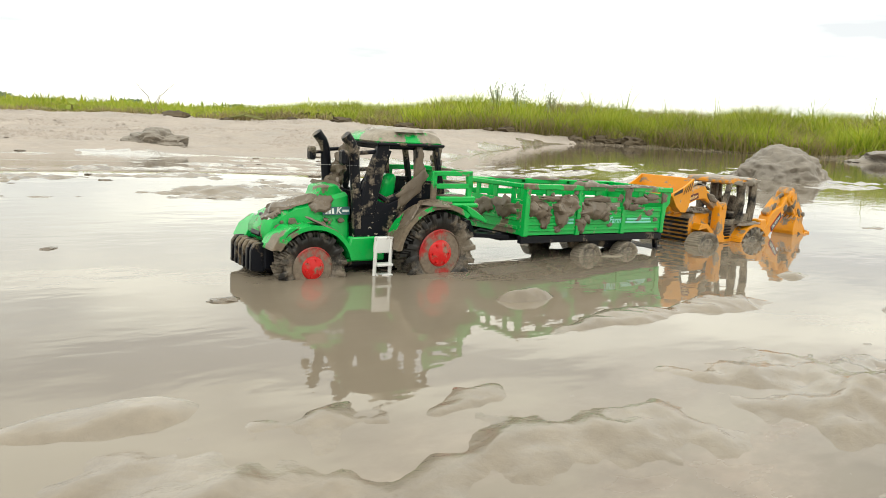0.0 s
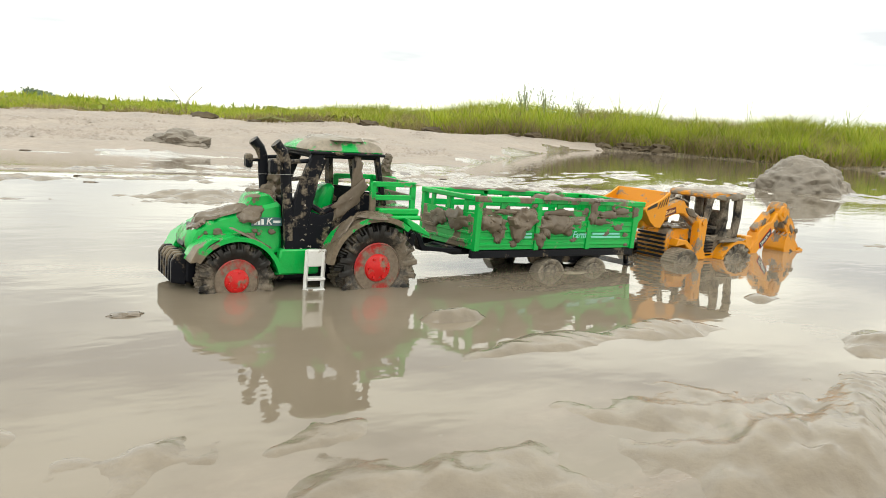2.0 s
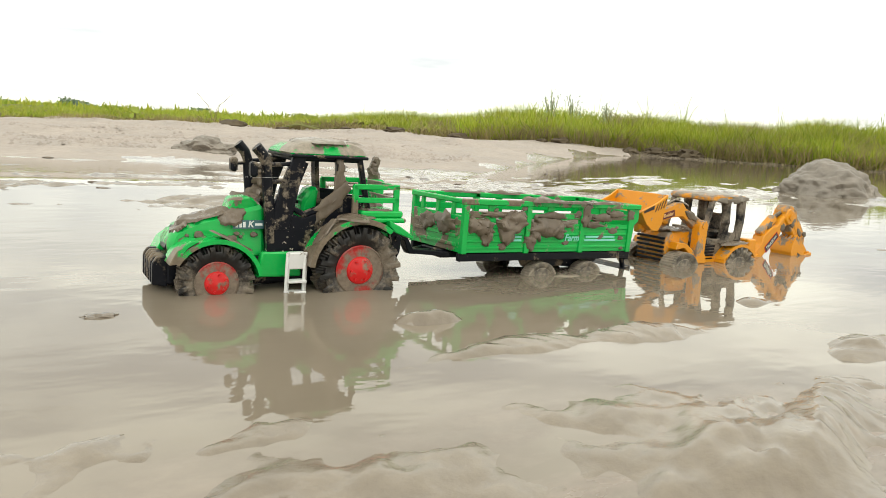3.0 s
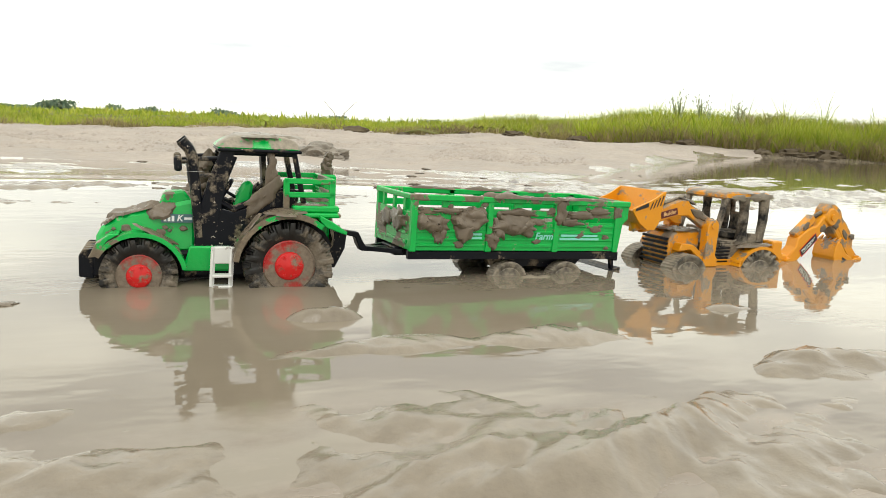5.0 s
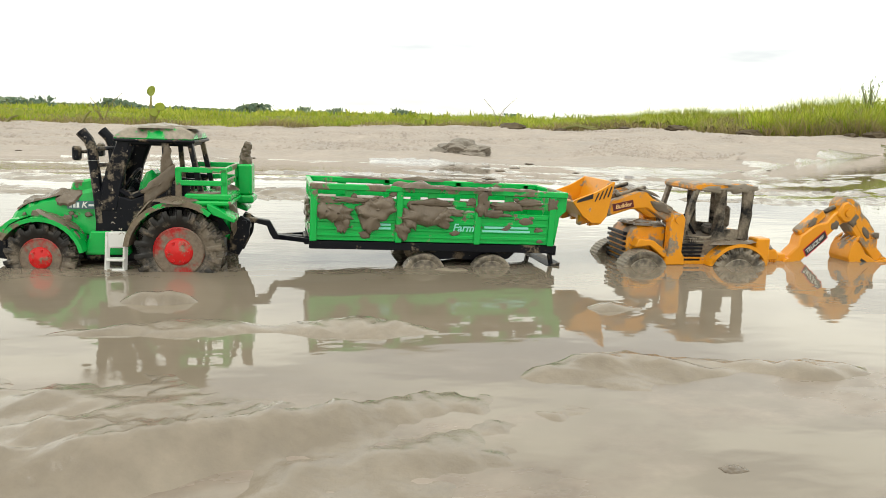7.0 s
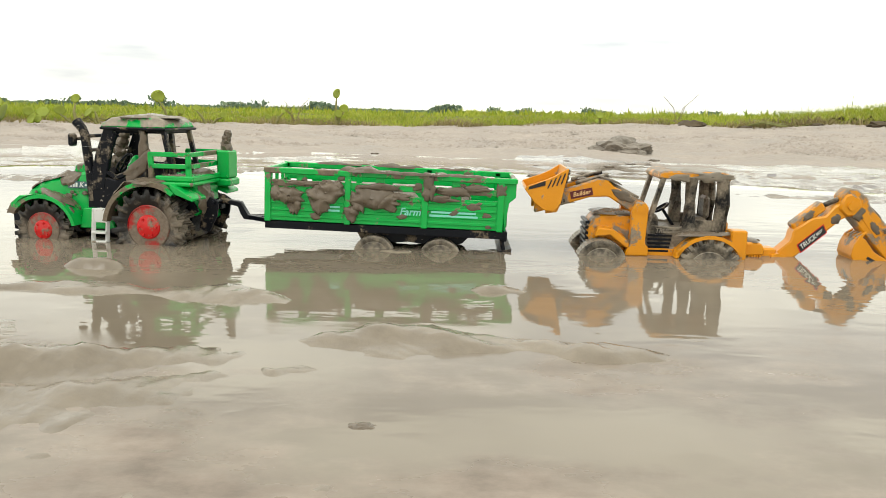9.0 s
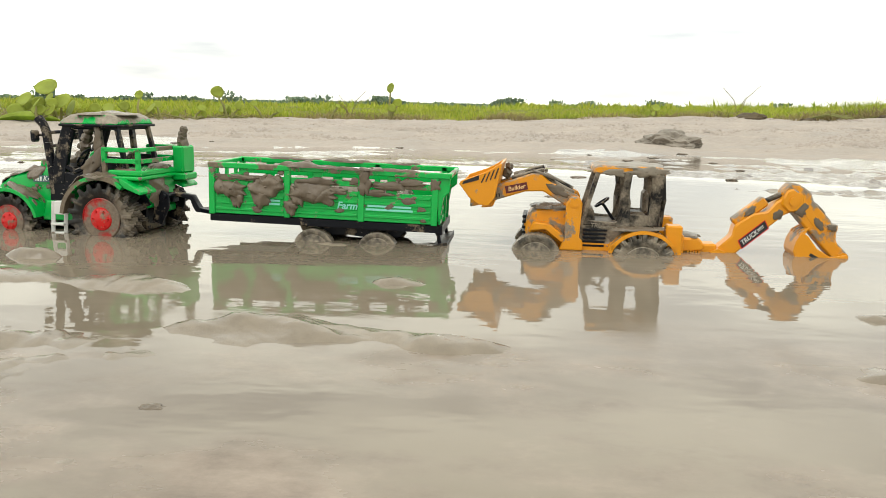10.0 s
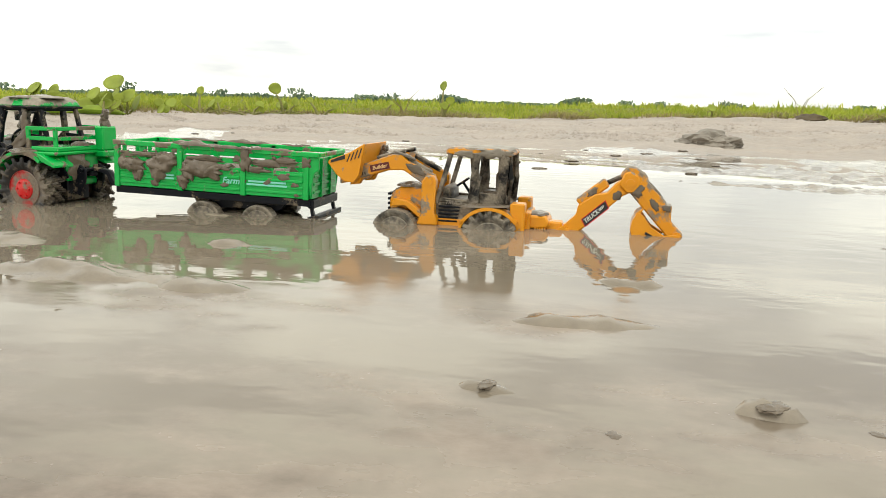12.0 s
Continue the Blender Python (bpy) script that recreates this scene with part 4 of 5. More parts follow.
    for s in (-1, 1):
        y = s * 0.046
        for x in (-0.002, 0.042):
            bm = bmesh.new()
            bx(bm, x - 0.003, x + 0.003, y - 0.002, y + 0.002, 0.069, 0.1015, 0.0008)
            part("rail_post", bm, M_GREEN_DIRTY if x < 0.01 else M_GREEN, t)
        for z in (0.087, 0.100):
            bm = bmesh.new()
            bx(bm, -0.004, 0.045, y - 0.002, y + 0.002, z - 0.0026, z + 0.0026, 0.0006)
            part("rail_bar", bm, M_GREEN if z < 0.1 else M_GREEN_DIRTY, t)
    for z in (0.087, 0.100):
        bm = bmesh.new()
        bx(bm, 0.0405, 0.0445, -0.044, 0.044, z - 0.0026, z + 0.0026, 0.0006)
        part("rail_bar", bm, M_GREEN_DIRTY, t)
    bm = bmesh.new()
    bx(bm, 0.045, 0.060, 0.022, 0.050, 0.069, 0.1025, 0.002)
    bx(bm, 0.044, 0.062, 0.020, 0.052, 0.060, 0.069, 0.002)
    part("tool_box", bm, M_GREEN, t)
    # hitch
    bm = bmesh.new()
    prism(bm, [(0.040, 0.014), (0.052, 0.010), (0.062, 0.030), (0.064, 0.046), (0.054, 0.052), (0.044, 0.036)], -0.020, -0.016, 0.0008)
    prism(bm, [(0.040, 0.014), (0.052, 0.010), (0.062, 0.030), (0.064, 0.046), (0.054, 0.052), (0.044, 0.036)], 0.016, 0.020, 0.0008)
    bar(bm, (0.030, -0.022, 0.038), (0.060, -0.012, 0.046), 0.004, 0.006)
    bar(bm, (0.030, 0.022, 0.038), (0.060, 0.012, 0.046), 0.004, 0.006)
    rod(bm, (0.058, -0.024, 0.045), (0.058, 0.024, 0.045), 0.0028)
    bx(bm, 0.034, 0.062, -0.006, 0.006, 0.036, 0.042, 0.001)
    part("hitch", bm, M_BLACK_DIRTY, t)
    # badge on the bonnet
    for s in (-1,):
        m = pose(-0.1005, -0.0262, 0.0605, 83, 0, 0)
        bm = bmesh.new()
        bx(bm, -0.0145, 0.0145, -0.004, 0.004, -0.0002, 0.0008, 0)
        badge = part("badge", bm, M_PLATE, t, "slate badge with worn pale lettering")
        badge.matrix_basis = m
        letters("badge_letter", "K", 0.0085, pose(0.002, 0, 0.001), M_PALE, badge)
        for x in (-0.011, -0.0075, -0.004):
            bm = bmesh.new()
            bx(bm, x - 0.0012, x + 0.0012, -0.0028, 0.0024, 0.0008, 0.0011, 0)
            part("badge_bar", bm, M_PALE, badge)
        bm = bmesh.new()
        bx(bm, 0.0062, 0.0132, -0.0012, 0.001, 0.0008, 0.0011, 0)
        part("badge_bar", bm, M_PALE, badge)
    # wheels
    wheel(t, (0, -0.049, 0.020), 0.042, 0.030, -1, M_RED, M_TYRE)
    wheel(t, (0, 0.049, 0.020), 0.042, 0.030, 1, M_RED, M_TYRE)
    wheel(t, (-0.134, -0.041, 0.010), 0.034, 0.023, -1, M_RED, M_TYRE, 16)
    wheel(t, (-0.134, 0.041, 0.010), 0.034, 0.023, 1, M_RED, M_TYRE, 16)
    # mud thrown over it
    def throw(c, u, v, w, h, th, seed):
        bm = bmesh.new()
        splat(bm, c, u, v, w, h, th, seed)
        part("mud_clod", bm, M_MUD, t)

    throw((-0.140, -0.004, 0.0655), (1, 0, 0.28), (0, 1, 0), 0.026, 0.020, 0.006, 1.0)
    throw((-0.115, -0.020, 0.068), (1, 0, 0.25), (0, 0.6, 0.6), 0.016, 0.010, 0.003, 8.0)
    throw((-0.160, -0.010, 0.057), (0.8, 0, 0.6), (0, 1, 0), 0.010, 0.014, 0.004, 2.0)
    throw((-0.118, -0.040, 0.047), (1, 0, -0.5), (0, 1, 0.0), 0.020, 0.012, 0.0025, 4.0)
    throw((-0.036, -0.056, 0.058), (0.62, 0, 0.78), (0, 1, 0), 0.013, 0.008, 0.0025, 5.0)
    throw((-0.004, -0.055, 0.0705), (1, 0, 0), (0, 1, 0.1), 0.020, 0.012, 0.003, 6.0)
    throw((-0.022, -0.0375, 0.084), (0.72, 0, 0.7), (-0.7, 0, 0.72), 0.024, 0.008, 0.003, 7.0)
    throw((-0.015, -0.0375, 0.108), (1, 0, 0), (0, 0, 1), 0.006, 0.018, 0.002, 9.0)
    throw((-0.093, 0.010, 0.080), (1, 0, 0), (0, 1, 0.3), 0.014, 0.020, 0.006, 10.0)
    throw((0.024, -0.040, 0.0770), (1, 0, 0), (0, 1, 0), 0.016, 0.008, 0.002, 11.0)
    throw((0.0455, -0.010, 0.052), (0, 1, 0), (-0.1, 0, 1), 0.018, 0.020, 0.004, 12.0)
    throw((0.034, 0.010, 0.0770), (1, 0, 0), (0, 1, 0), 0.012, 0.016, 0.004, 13.0)
    rnd = random.Random(5)
    for i in range(40):
        k = i % 4
        if k == 0:
            c, u, v = (rnd.uniform(-0.16, -0.09), -0.0268 + 0.0, rnd.uniform(0.034, 0.052)), (1, 0, 0), (0, 0.12, 1)
        elif k == 1:
            c, u, v = (rnd.uniform(-0.08, -0.04), -0.0372, rnd.uniform(0.034, 0.064)), (1, 0, 0), (0, 0, 1)
        elif k == 2:
            a = radians(rnd.uniform(60, 160))
            c, u, v = (0.0525 * math.cos(a), rnd.uniform(-0.062, -0.036), 0.018 + 0.0525 * math.sin(a)), (math.sin(a), 0, -math.cos(a)), (0, 1, 0)
        else:
            a = radians(rnd.uniform(30, 140))
            c, u, v = (-0.134 + 0.0425 * math.cos(a), rnd.uniform(-0.052, -0.03), 0.008 + 0.0425 * math.sin(a)), (math.sin(a), 0, -math.cos(a)), (0, 1, 0)
        bm = bmesh.new()
        q = rnd.uniform(0.0004, 0.0010) if k == 1 else rnd.uniform(0.0015, 0.004)
        splat(bm, c, u, v, q * 1.4, q, 0.0007, 60.0 + i, 4, 16)
        part("mud_clod", bm, M_MUD_PALE if k == 1 else M_MUD, t)
    bm = bmesh.new()
    for i, (x, z, r) in enumerate(((-0.080, 0.086, 0.009), (-0.077, 0.098, 0.008), (-0.073, 0.109, 0.007), (-0.082, 0.082, 0.010), (-0.070, 0.118, 0.006))):
        lump(bm, (x, 0.022, z), (r, r * 0.8, r), i + 1.0, 0.4, 3)
    part("mud_lump", bm, M_MUD, t)
    bm = bmesh.new()
    for i, (x, z, r) in enumerate(((0.0525, 0.1045, 0.0070), (0.0518, 0.110, 0.0058), (0.0526, 0.116, 0.0052), (0.0545, 0.1215, 0.0048))):
        lump(bm, (x, 0.036, z), (r, r, r * 1.1), i + 7.0, 0.35, 3)
    part("mud_lump", bm, M_MUD, t, "upright lump of mud on the tool box")


tractor()


def pull_string():
    bm = bmesh.new()
    tube(bm, [(-0.020, -0.036, 0.106), (-0.35, 0.02, 0.103), (-1.0, 0.13, 0.104), (-2.4, 0.36, 0.118)], 0.0001, 6)
    ob = link("pull_string", bm, M_WHITE)
    tagged(ob, "thin pale string tied to the tractor cab", "string")


pull_string()


# ---- toy trailer ----
def trailer():
    t = root("toy_trailer", pose(0.181, -0.005, 0.0305, 0, 1.4, 0), "green slatted plastic toy trailer with mud clods, hitched to the tractor", "toy trailer")
    L, H, W = 0.266, 0.060, 0.050
    bm = bmesh.new()
    bx(bm, 0.002, L, -W + 0.002, W - 0.002, 0.0, 0.004, 0.0005)
    part("bed", bm, M_GREEN, t)
    posts = (0.0, 0.089, 0.175, L - 0.007)
    for s in (-1, 1):
        y = s * W
        yi = y - s * 0.003
        lo, hi = min(y, yi), max(y, yi)
        for a, b in zip(posts, posts[1:]):
            bm = bmesh.new()
            bx(bm, a + 0.002, b + 0.002, lo, hi, 0.0, 0.033, 0.0005)
            for z in (0.006, 0.013, 0.021, 0.029):
                bx(bm, a + 0.007, b - 0.001, min(y, y + s * 0.0012), max(y, y + s * 0.0012), z - 0.0017, z + 0.0017, 0.0006)
            part("side_panel", bm, M_GREEN, t)
            bm = bmesh.new()
            bx(bm, a + 0.002, b + 0.002, lo, hi, 0.0385, 0.0455, 0.0005)
            part("side_slat", bm, M_GREEN_DIRTY if s < 0 else M_GREEN, t)
            for k in (1,):
                x = a + (b - a) * 0.45
                bm = bmesh.new()
                bx(bm, x - 0.006, x + 0.006, lo + 0.0003, hi - 0.0003, 0.033, 0.0385, 0.0003)
                bx(bm, x - 0.005, x + 0.005, lo + 0.0003, hi - 0.0003, 0.0455, 0.0525, 0.0003)
                part("slat_spacer", bm, M_GREEN, t)
        for x in posts:
            bm = bmesh.new()
            bx(bm, x, x + 0.007, min(y - s * 0.004, y + s * 0.0025), max(y - s * 0.004, y + s * 0.0025), -0.001, H - 0.002, 0.0007)
            part("side_post", bm, M_GREEN, t)
        bm = bmesh.new()
        bx(bm, -0.001, L + 0.013, min(y - s * 0.004, y + s * 0.003), max(y - s * 0.004, y + s * 0.003), 0.0525, 0.059, 0.001)
        part("top_rail", bm, M_GREEN_DIRTY if s < 0 else M_GREEN, t)
        bm = bmesh.new()
        prism(bm, [(L - 0.004, 0.052), (L + 0.013, 0.054), (L + 0.013, 0.038), (L + 0.006, 0.032), (L + 0.002, 0.0)], min(y, y - s * 0.003), max(y, y - s * 0.003), 0.0006)
        part("corner_plate", bm, M_GREEN, t)
    # ends
    for x, back in ((0.0, 0), (L + 0.0005, 1)):
        bm = bmesh.new()
        bx(bm, x, x + 0.003, -W + 0.003, W - 0.003, 0.0, 0.050 if back else 0.040, 0.0006)
        for z in (0.008, 0.018, 0.028):
            bx(bm, x + (0.0028 if back else -0.0012), x + (0.0042 if back else 0.0002), -W + 0.008, W - 0.008, z - 0.002, z + 0.002, 0.0005)
        if back:
            for y in (-0.017, 0.017):
                bx(bm, x + 0.002, x + 0.006, y - 0.002, y + 0.002, 0.0, 0.050, 0.0005)
        part("tailgate" if back else "front_panel", bm, M_GREEN_DIRTY if not back else M_GREEN, t)
        bm = bmesh.new()
        xx = x + (0.010 if back else 0)
        bx(bm, xx - 0.001, xx + 0.004, -W + 0.002, W - 0.002, 0.053, 0.0585, 0.001)
        part("top_rail", bm, M_GREEN, t)
        for y in (-0.03, 0.0, 0.03):
            if not back:
                bm = bmesh.new()
                bx(bm, xx, xx + 0.003, y - 0.003, y + 0.003, 0.040, 0.053, 0.0004)
                part("slat_spacer", bm, M_GREEN, t)
    # running gear
    bm = bmesh.new()
    for s in (-1, 1):
        bx(bm, 0.0, L + 0.002, s * 0.046 - 0.003, s * 0.046 + 0.003, -0.0095, -0.0008, 0.0006)
    bx(bm, -0.004, L, -0.020, 0.020, -0.010, -0.001, 0.001)
    for x in (0.02, 0.09, 0.16, 0.23, L - 0.004):
        bx(bm, x, x + 0.006, -0.044, 0.044, -0.009, -0.0012, 0.0005)
    part("chassis", bm, M_BLACK, t)
    bm = bmesh.new()
    prism(bm, [(-0.004, -0.009), (-0.036, -0.0075), (-0.040, -0.001), (-0.043, 0.007), (-0.066, 0.012), (-0.066, 0.016), (-0.040, 0.0125), (-0.034, 0.002), (-0.031, -0.0025), (-0.004, -0.003)], -0.006, 0.006, 0.0008)
    bar(bm, (-0.034, 0, -0.005), (0.004, -0.026, -0.005), 0.005, 0.005)
    bar(bm, (-0.034, 0, -0.005), (0.004, 0.026, -0.005), 0.005, 0.005)
    rod(bm, (-0.063, 0, 0.009), (-0.063, 0, 0.019), 0.0035)
    part("drawbar", bm, M_BLACK, t)
    bm = bmesh.new()
    for s in (-1, 1):
        prism(bm, [(0.100, -0.0085), (0.232, -0.0085), (0.222, -0.019), (0.205, -0.024), (0.160, -0.020), (0.118, -0.024), (0.106, -0.019)], s * 0.030 - 0.003, s * 0.030 + 0.003, 0.001)
    for x in (0.123, 0.198):
        rod(bm, (x, -0.046, -0.036), (x, 0.046, -0.036), 0.004)
        for s in (-1, 1):
            bar(bm, (x, s * 0.030, -0.036), (x + (0.012 if x < 0.15 else -0.012), s * 0.030, -0.016), 0.006, 0.005)
    part("axle_frame", bm, M_BLACK_DIRTY, t)
    bm = bmesh.new()
    bx(bm, L - 0.002, L + 0.006, -0.047, 0.047, -0.012, -0.001, 0.001)
    for s in (-1, 1):
        bar(bm, (L, s * 0.040, -0.008), (L + 0.004, s * 0.040, -0.026), 0.006, 0.004)
    prism(bm, [(L - 0.004, -0.028), (L + 0.012, -0.024), (L + 0.012, -0.020), (L - 0.004, -0.024)], -0.046, 0.046, 0.0006)
    part("rear_bumper", bm, M_BLACK_DIRTY, t)
    for x in (0.123, 0.198):
        for s in (-1, 1):
            wheel(t, (x, s * 0.043, -0.036), 0.027, 0.015, s, M_TYRE_CAKED, M_TYRE_CAKED, 0, 0.62, False)
    # print on the near side
    letters("lettering", "Farm", 0.0115, pose(0.1625, -W - 0.0015, 0.0165, 90, 0, 0), M_CYAN, t, "pale cyan printed letters")
    letters("lettering", "h", 0.0125, pose(0.102, -W - 0.0015, 0.0165, 90, 0, 0), M_CYAN, t, "pale cyan printed letter")
    for x0, x1, z in ((0.186, 0.236, 0.0180), (0.184, 0.238, 0.0140), (0.062, 0.084, 0.0180), (0.060, 0.084, 0.0140)):
        bm = bmesh.new()
        bx(bm, x0, x1, -W - 0.0014, -W + 0.001, z - 0.0011, z + 0.0011, 0)
        part("printed_stripe", bm, M_CYAN, t)
    # mud
    near = -W - 0.0012
    def throw(c, w, h, th, seed):
        bm = bmesh.new()
        splat(bm, c, (1, 0, 0), (0, 0, 1), w, h, th * 1.4, seed)
        part("mud_clod", bm, M_MUD, t)

    throw((0.028, near, 0.029), 0.017, 0.010, 0.005, 1.0)
    throw((0.033, near, 0.020), 0.009, 0.012, 0.004, 2.0)
    throw((0.016, near, 0.031), 0.010, 0.008, 0.004, 3.0)
    throw((0.069, near, 0.034), 0.020, 0.012, 0.007, 4.0)
    throw((0.062, near, 0.023), 0.010, 0.014, 0.006, 5.0)
    throw((0.077, near, 0.040), 0.010, 0.008, 0.005, 6.0)
    throw((0.120, near, 0.030), 0.024, 0.011, 0.006, 7.0)
    throw((0.097, near, 0.013), 0.009, 0.010, 0.006, 8.0)
    throw((0.138, near, 0.026), 0.014, 0.010, 0.006, 9.0)
    throw((0.105, near, 0.026), 0.010, 0.012, 0.005, 10.0)
    throw((0.150, near, 0.033), 0.014, 0.004, 0.003, 11.0)
    throw((0.183, near - 0.0015, 0.044), 0.007, 0.014, 0.003, 12.0)
    throw((0.196, near, 0.033), 0.016, 0.004, 0.003, 13.0)
    throw((0.212, near, 0.041), 0.018, 0.005, 0.002, 14.0)
    throw((0.130, near, 0.043), 0.022, 0.004, 0.003, 15.0)
    throw((0.040, near, 0.043), 0.015, 0.003, 0.002, 16.0)
    throw((0.262, near, 0.045), 0.006, 0.008, 0.002, 17.0)
    throw((0.236, near, 0.046), 0.014, 0.004, 0.002, 18.0)
    for c, w, h, th, seed in (((0.115, -W, 0.0585), 0.030, 0.007, 0.006, 21.0), ((0.155, -W, 0.0580), 0.022, 0.006, 0.004, 22.0), ((0.190, -W, 0.0585), 0.014, 0.007, 0.005, 23.0), ((0.222, -W, 0.0585), 0.022, 0.005, 0.003, 24.0), ((0.07, W, 0.0585), 0.03, 0.005, 0.003, 25.0), ((0.14, W, 0.0585), 0.03, 0.005, 0.004, 26.0), ((0.21, W, 0.0585), 0.02, 0.005, 0.003, 27.0)):
        bm = bmesh.new()
        splat(bm, c, (1, 0, 0), (0, 1, 0), w, h, th, seed)
        part("mud_clod", bm, M_MUD, t)
    for y, w, h, seed in ((-0.02, 0.018, 0.012, 31.0), (0.015, 0.015, 0.010, 32.0)):
        bm = bmesh.new()
        splat(bm, (-0.0015, y, 0.030), (0, -1, 0), (0, 0, 1), w, h, 0.003, seed)
        part("mud_clod", bm, M_MUD, t)
    rnd = random.Random(8)
    for i in range(30):
        c = (rnd.uniform(0.008, 0.255), near, rnd.choice((rnd.uniform(0.002, 0.034), rnd.uniform(0.040, 0.056))))
        q = rnd.uniform(0.0012, 0.0045)
        bm = bmesh.new()
        splat(bm, c, (1, 0, 0), (0, 0, 1), q * 1.6, q, 0.0009, 80.0 + i, 4, 16)
        part("mud_clod", bm, M_MUD, t)
    bm = bmesh.new()
    for i in range(9):
        x = 0.04 + 0.022 * i
        lump(bm, (x, 0.01 * math.sin(i * 2.0), 0.012), (0.024, 0.026, 0.010 + 0.006 * (i % 3)), i * 1.3, 0.4, 3)
    part("mud_load", bm, M_MUD, t, "heap of wet mud in the bed")


trailer()


# ---- toy backhoe loader ----
def backhoe():
    t = root("toy_backhoe_loader", pose(0.630, -0.010, -0.004, 0, 0, -2), "yellow plastic toy backhoe loader sunk in the mud behind the trailer", "toy backhoe loader")
    # body
    bm = bmesh.new()
    bx(bm, -0.075, 0.090, -0.022, 0.022, -0.016, 0.014, 0.002)
    bx(bm, -0.030, 0.075, -0.036, 0.036, -0.010, 0.014, 0.002)
    part("chassis", bm, M_YELLOW, t)
    bm = bmesh.new()
    prism(bm, [(-0.082, 0.000), (-0.084, 0.030), (-0.078, 0.044), (-0.066, 0.049), (-0.034, 0.049), (-0.034, 0.000)], -0.026, 0.026, 0.003)
    part("bonnet", bm, M_YELLOW_DIRTY, t)
    bm = bmesh.new()
    splat(bm, (-0.058, -0.002, 0.0485), (1, 0, 0), (0, 1, 0), 0.024, 0.025, 0.004, 3.3)
    part("mud_clod", bm, M_MUD, t)
    for i in range(6):
        bm = bmesh.new()
        z = 0.006 + i * 0.006
        bx(bm, -0.0865, -0.082, -0.024, 0.024, z, z + 0.0032, 0.0006)
        part("grille_slat", bm, M_BLACK, t)
    for s in (-1, 1):
        bm = bmesh.new()
        y0, y1 = (0.024, 0.040) if s > 0 else (-0.040, -0.024)
        prism(bm, [(-0.078, 0.024), (-0.074, 0.034), (-0.056, 0.032), (-0.040, 0.021), (-0.036, 0.012), (-0.042, 0.012), (-0.060, 0.026)], y0, y1, 0.001)
        part("front_mudguard", bm, M_YELLOW, t)
        # loader tower and arm
        bm = bmesh.new()
        y0, y1 = (0.030, 0.044) if s > 0 else (-0.044, -0.030)
        prism(bm, [(-0.044, 0.004), (-0.018, 0.004), (-0.018, 0.014), (-0.022, 0.018), (-0.020, 0.058), (-0.024, 0.064), (-0.033, 0.064), (-0.038, 0.056), (-0.038, 0.018)], y0, y1, 0.0012)
        part("loader_tower", bm, M_YELLOW, t)
        bm = bmesh.new()
        rod(bm, (-0.029, y0 - 0.0015, 0.057), (-0.029, y1 + 0.0015, 0.057), 0.0045, None, 16)
        part("pivot_pin", bm, M_YELLOW, t)
        bm = bmesh.new()
        ya = s * 0.029
        prism(bm, [(-0.146, 0.048), (-0.146, 0.060), (-0.138, 0.066), (-0.076, 0.0885), (-0.066, 0.0885), (-0.058, 0.080), (-0.024, 0.064), (-0.022, 0.050), (-0.034, 0.050), (-0.064, 0.0685), (-0.084, 0.0675), (-0.138, 0.050)], ya - 0.0055, ya + 0.0055, 0.0014)
        arm = part("loader_arm", bm, M_YELLOW_DIRTY, t)
        bm = bmesh.new()
        rod(bm, (-0.064, ya - s * 0.004, 0.083), (-0.030, ya - s * 0.004, 0.066), 0.0035, None, 10)
        rod(bm, (-0.100, ya - s * 0.004, 0.082), (-0.064, ya - s * 0.004, 0.092), 0.0024, None, 10)
        part("hydraulic_ram", bm, M_CAB_GREY, arm)
        if s < 0:
            m = pose(-0.094, ya - 0.0058, 0.0715, 90, 0, 0) @ pose(0, 0, 0, 0, 0, 13)
            bm = bmesh.new()
            bx(bm, -0.0125, 0.0125, -0.0042, 0.0042, -0.0002, 0.0004, 0)
            dec = part("decal", bm, M_DECAL, arm, "dark red decal with orange letters")
            dec.matrix_basis = m
            letters("lettering", "Builder", 0.0068, pose(0, 0, 0.0006), M_ORANGE_PRINT, dec)
            for k in range(7):
                bm = bmesh.new()
                bx(bm, -0.001, 0.0005, -0.002, 0.002, -0.0002, 0.0003, 0)
                b = part("vent_mark", bm, M_DECAL_BLACK, arm)
                b.matrix_basis = pose(-0.132 + k * 0.0032, ya - 0.0058, 0.0575 + k * 0.0009, 90, 0, 0) @ pose(0, 0, 0, 0, 0, 8)
    bm = bmesh.new()
    bar(bm, (-0.132, -0.028, 0.058), (-0.132, 0.028, 0.058), 0.007, 0.007)
    bar(bm, (-0.072, -0.028, 0.080), (-0.072, 0.028, 0.080), 0.006, 0.006)
    part("cross_beam", bm, M_YELLOW, t)
    bm = bmesh.new()
    for i, (x, y, z, r) in enumerate(((-0.108, 0.026, 0.083, 0.006), (-0.106, 0.026, 0.091, 0.0045), (-0.09, -0.004, 0.079, 0.006), (-0.088, 0.012, 0.080, 0.007))):
        lump(bm, (x, y, z), (r, r, r), i + 3.0, 0.4, 3)
    part("mud_lump", bm, M_MUD, t)
    bm = bmesh.new()
    splat(bm, (-0.062, -0.0292, 0.0862), (1, 0, -0.35), (0, 1, 0), 0.014, 0.006, 0.002, 4.1)
    splat(bm, (-0.048, -0.0350, 0.070), (0.9, 0, -0.42), (0.42, 0, 0.9), 0.012, 0.005, 0.002, 5.1)
    part("mud_clod", bm, M_MUD, t)
    # front shovel
    outline = [(-0.176, 0.074), (-0.164, 0.056), (-0.152, 0.046), (-0.140, 0.045), (-0.133, 0.056), (-0.129, 0.080), (-0.125, 0.103)]
    bm = bmesh.new()
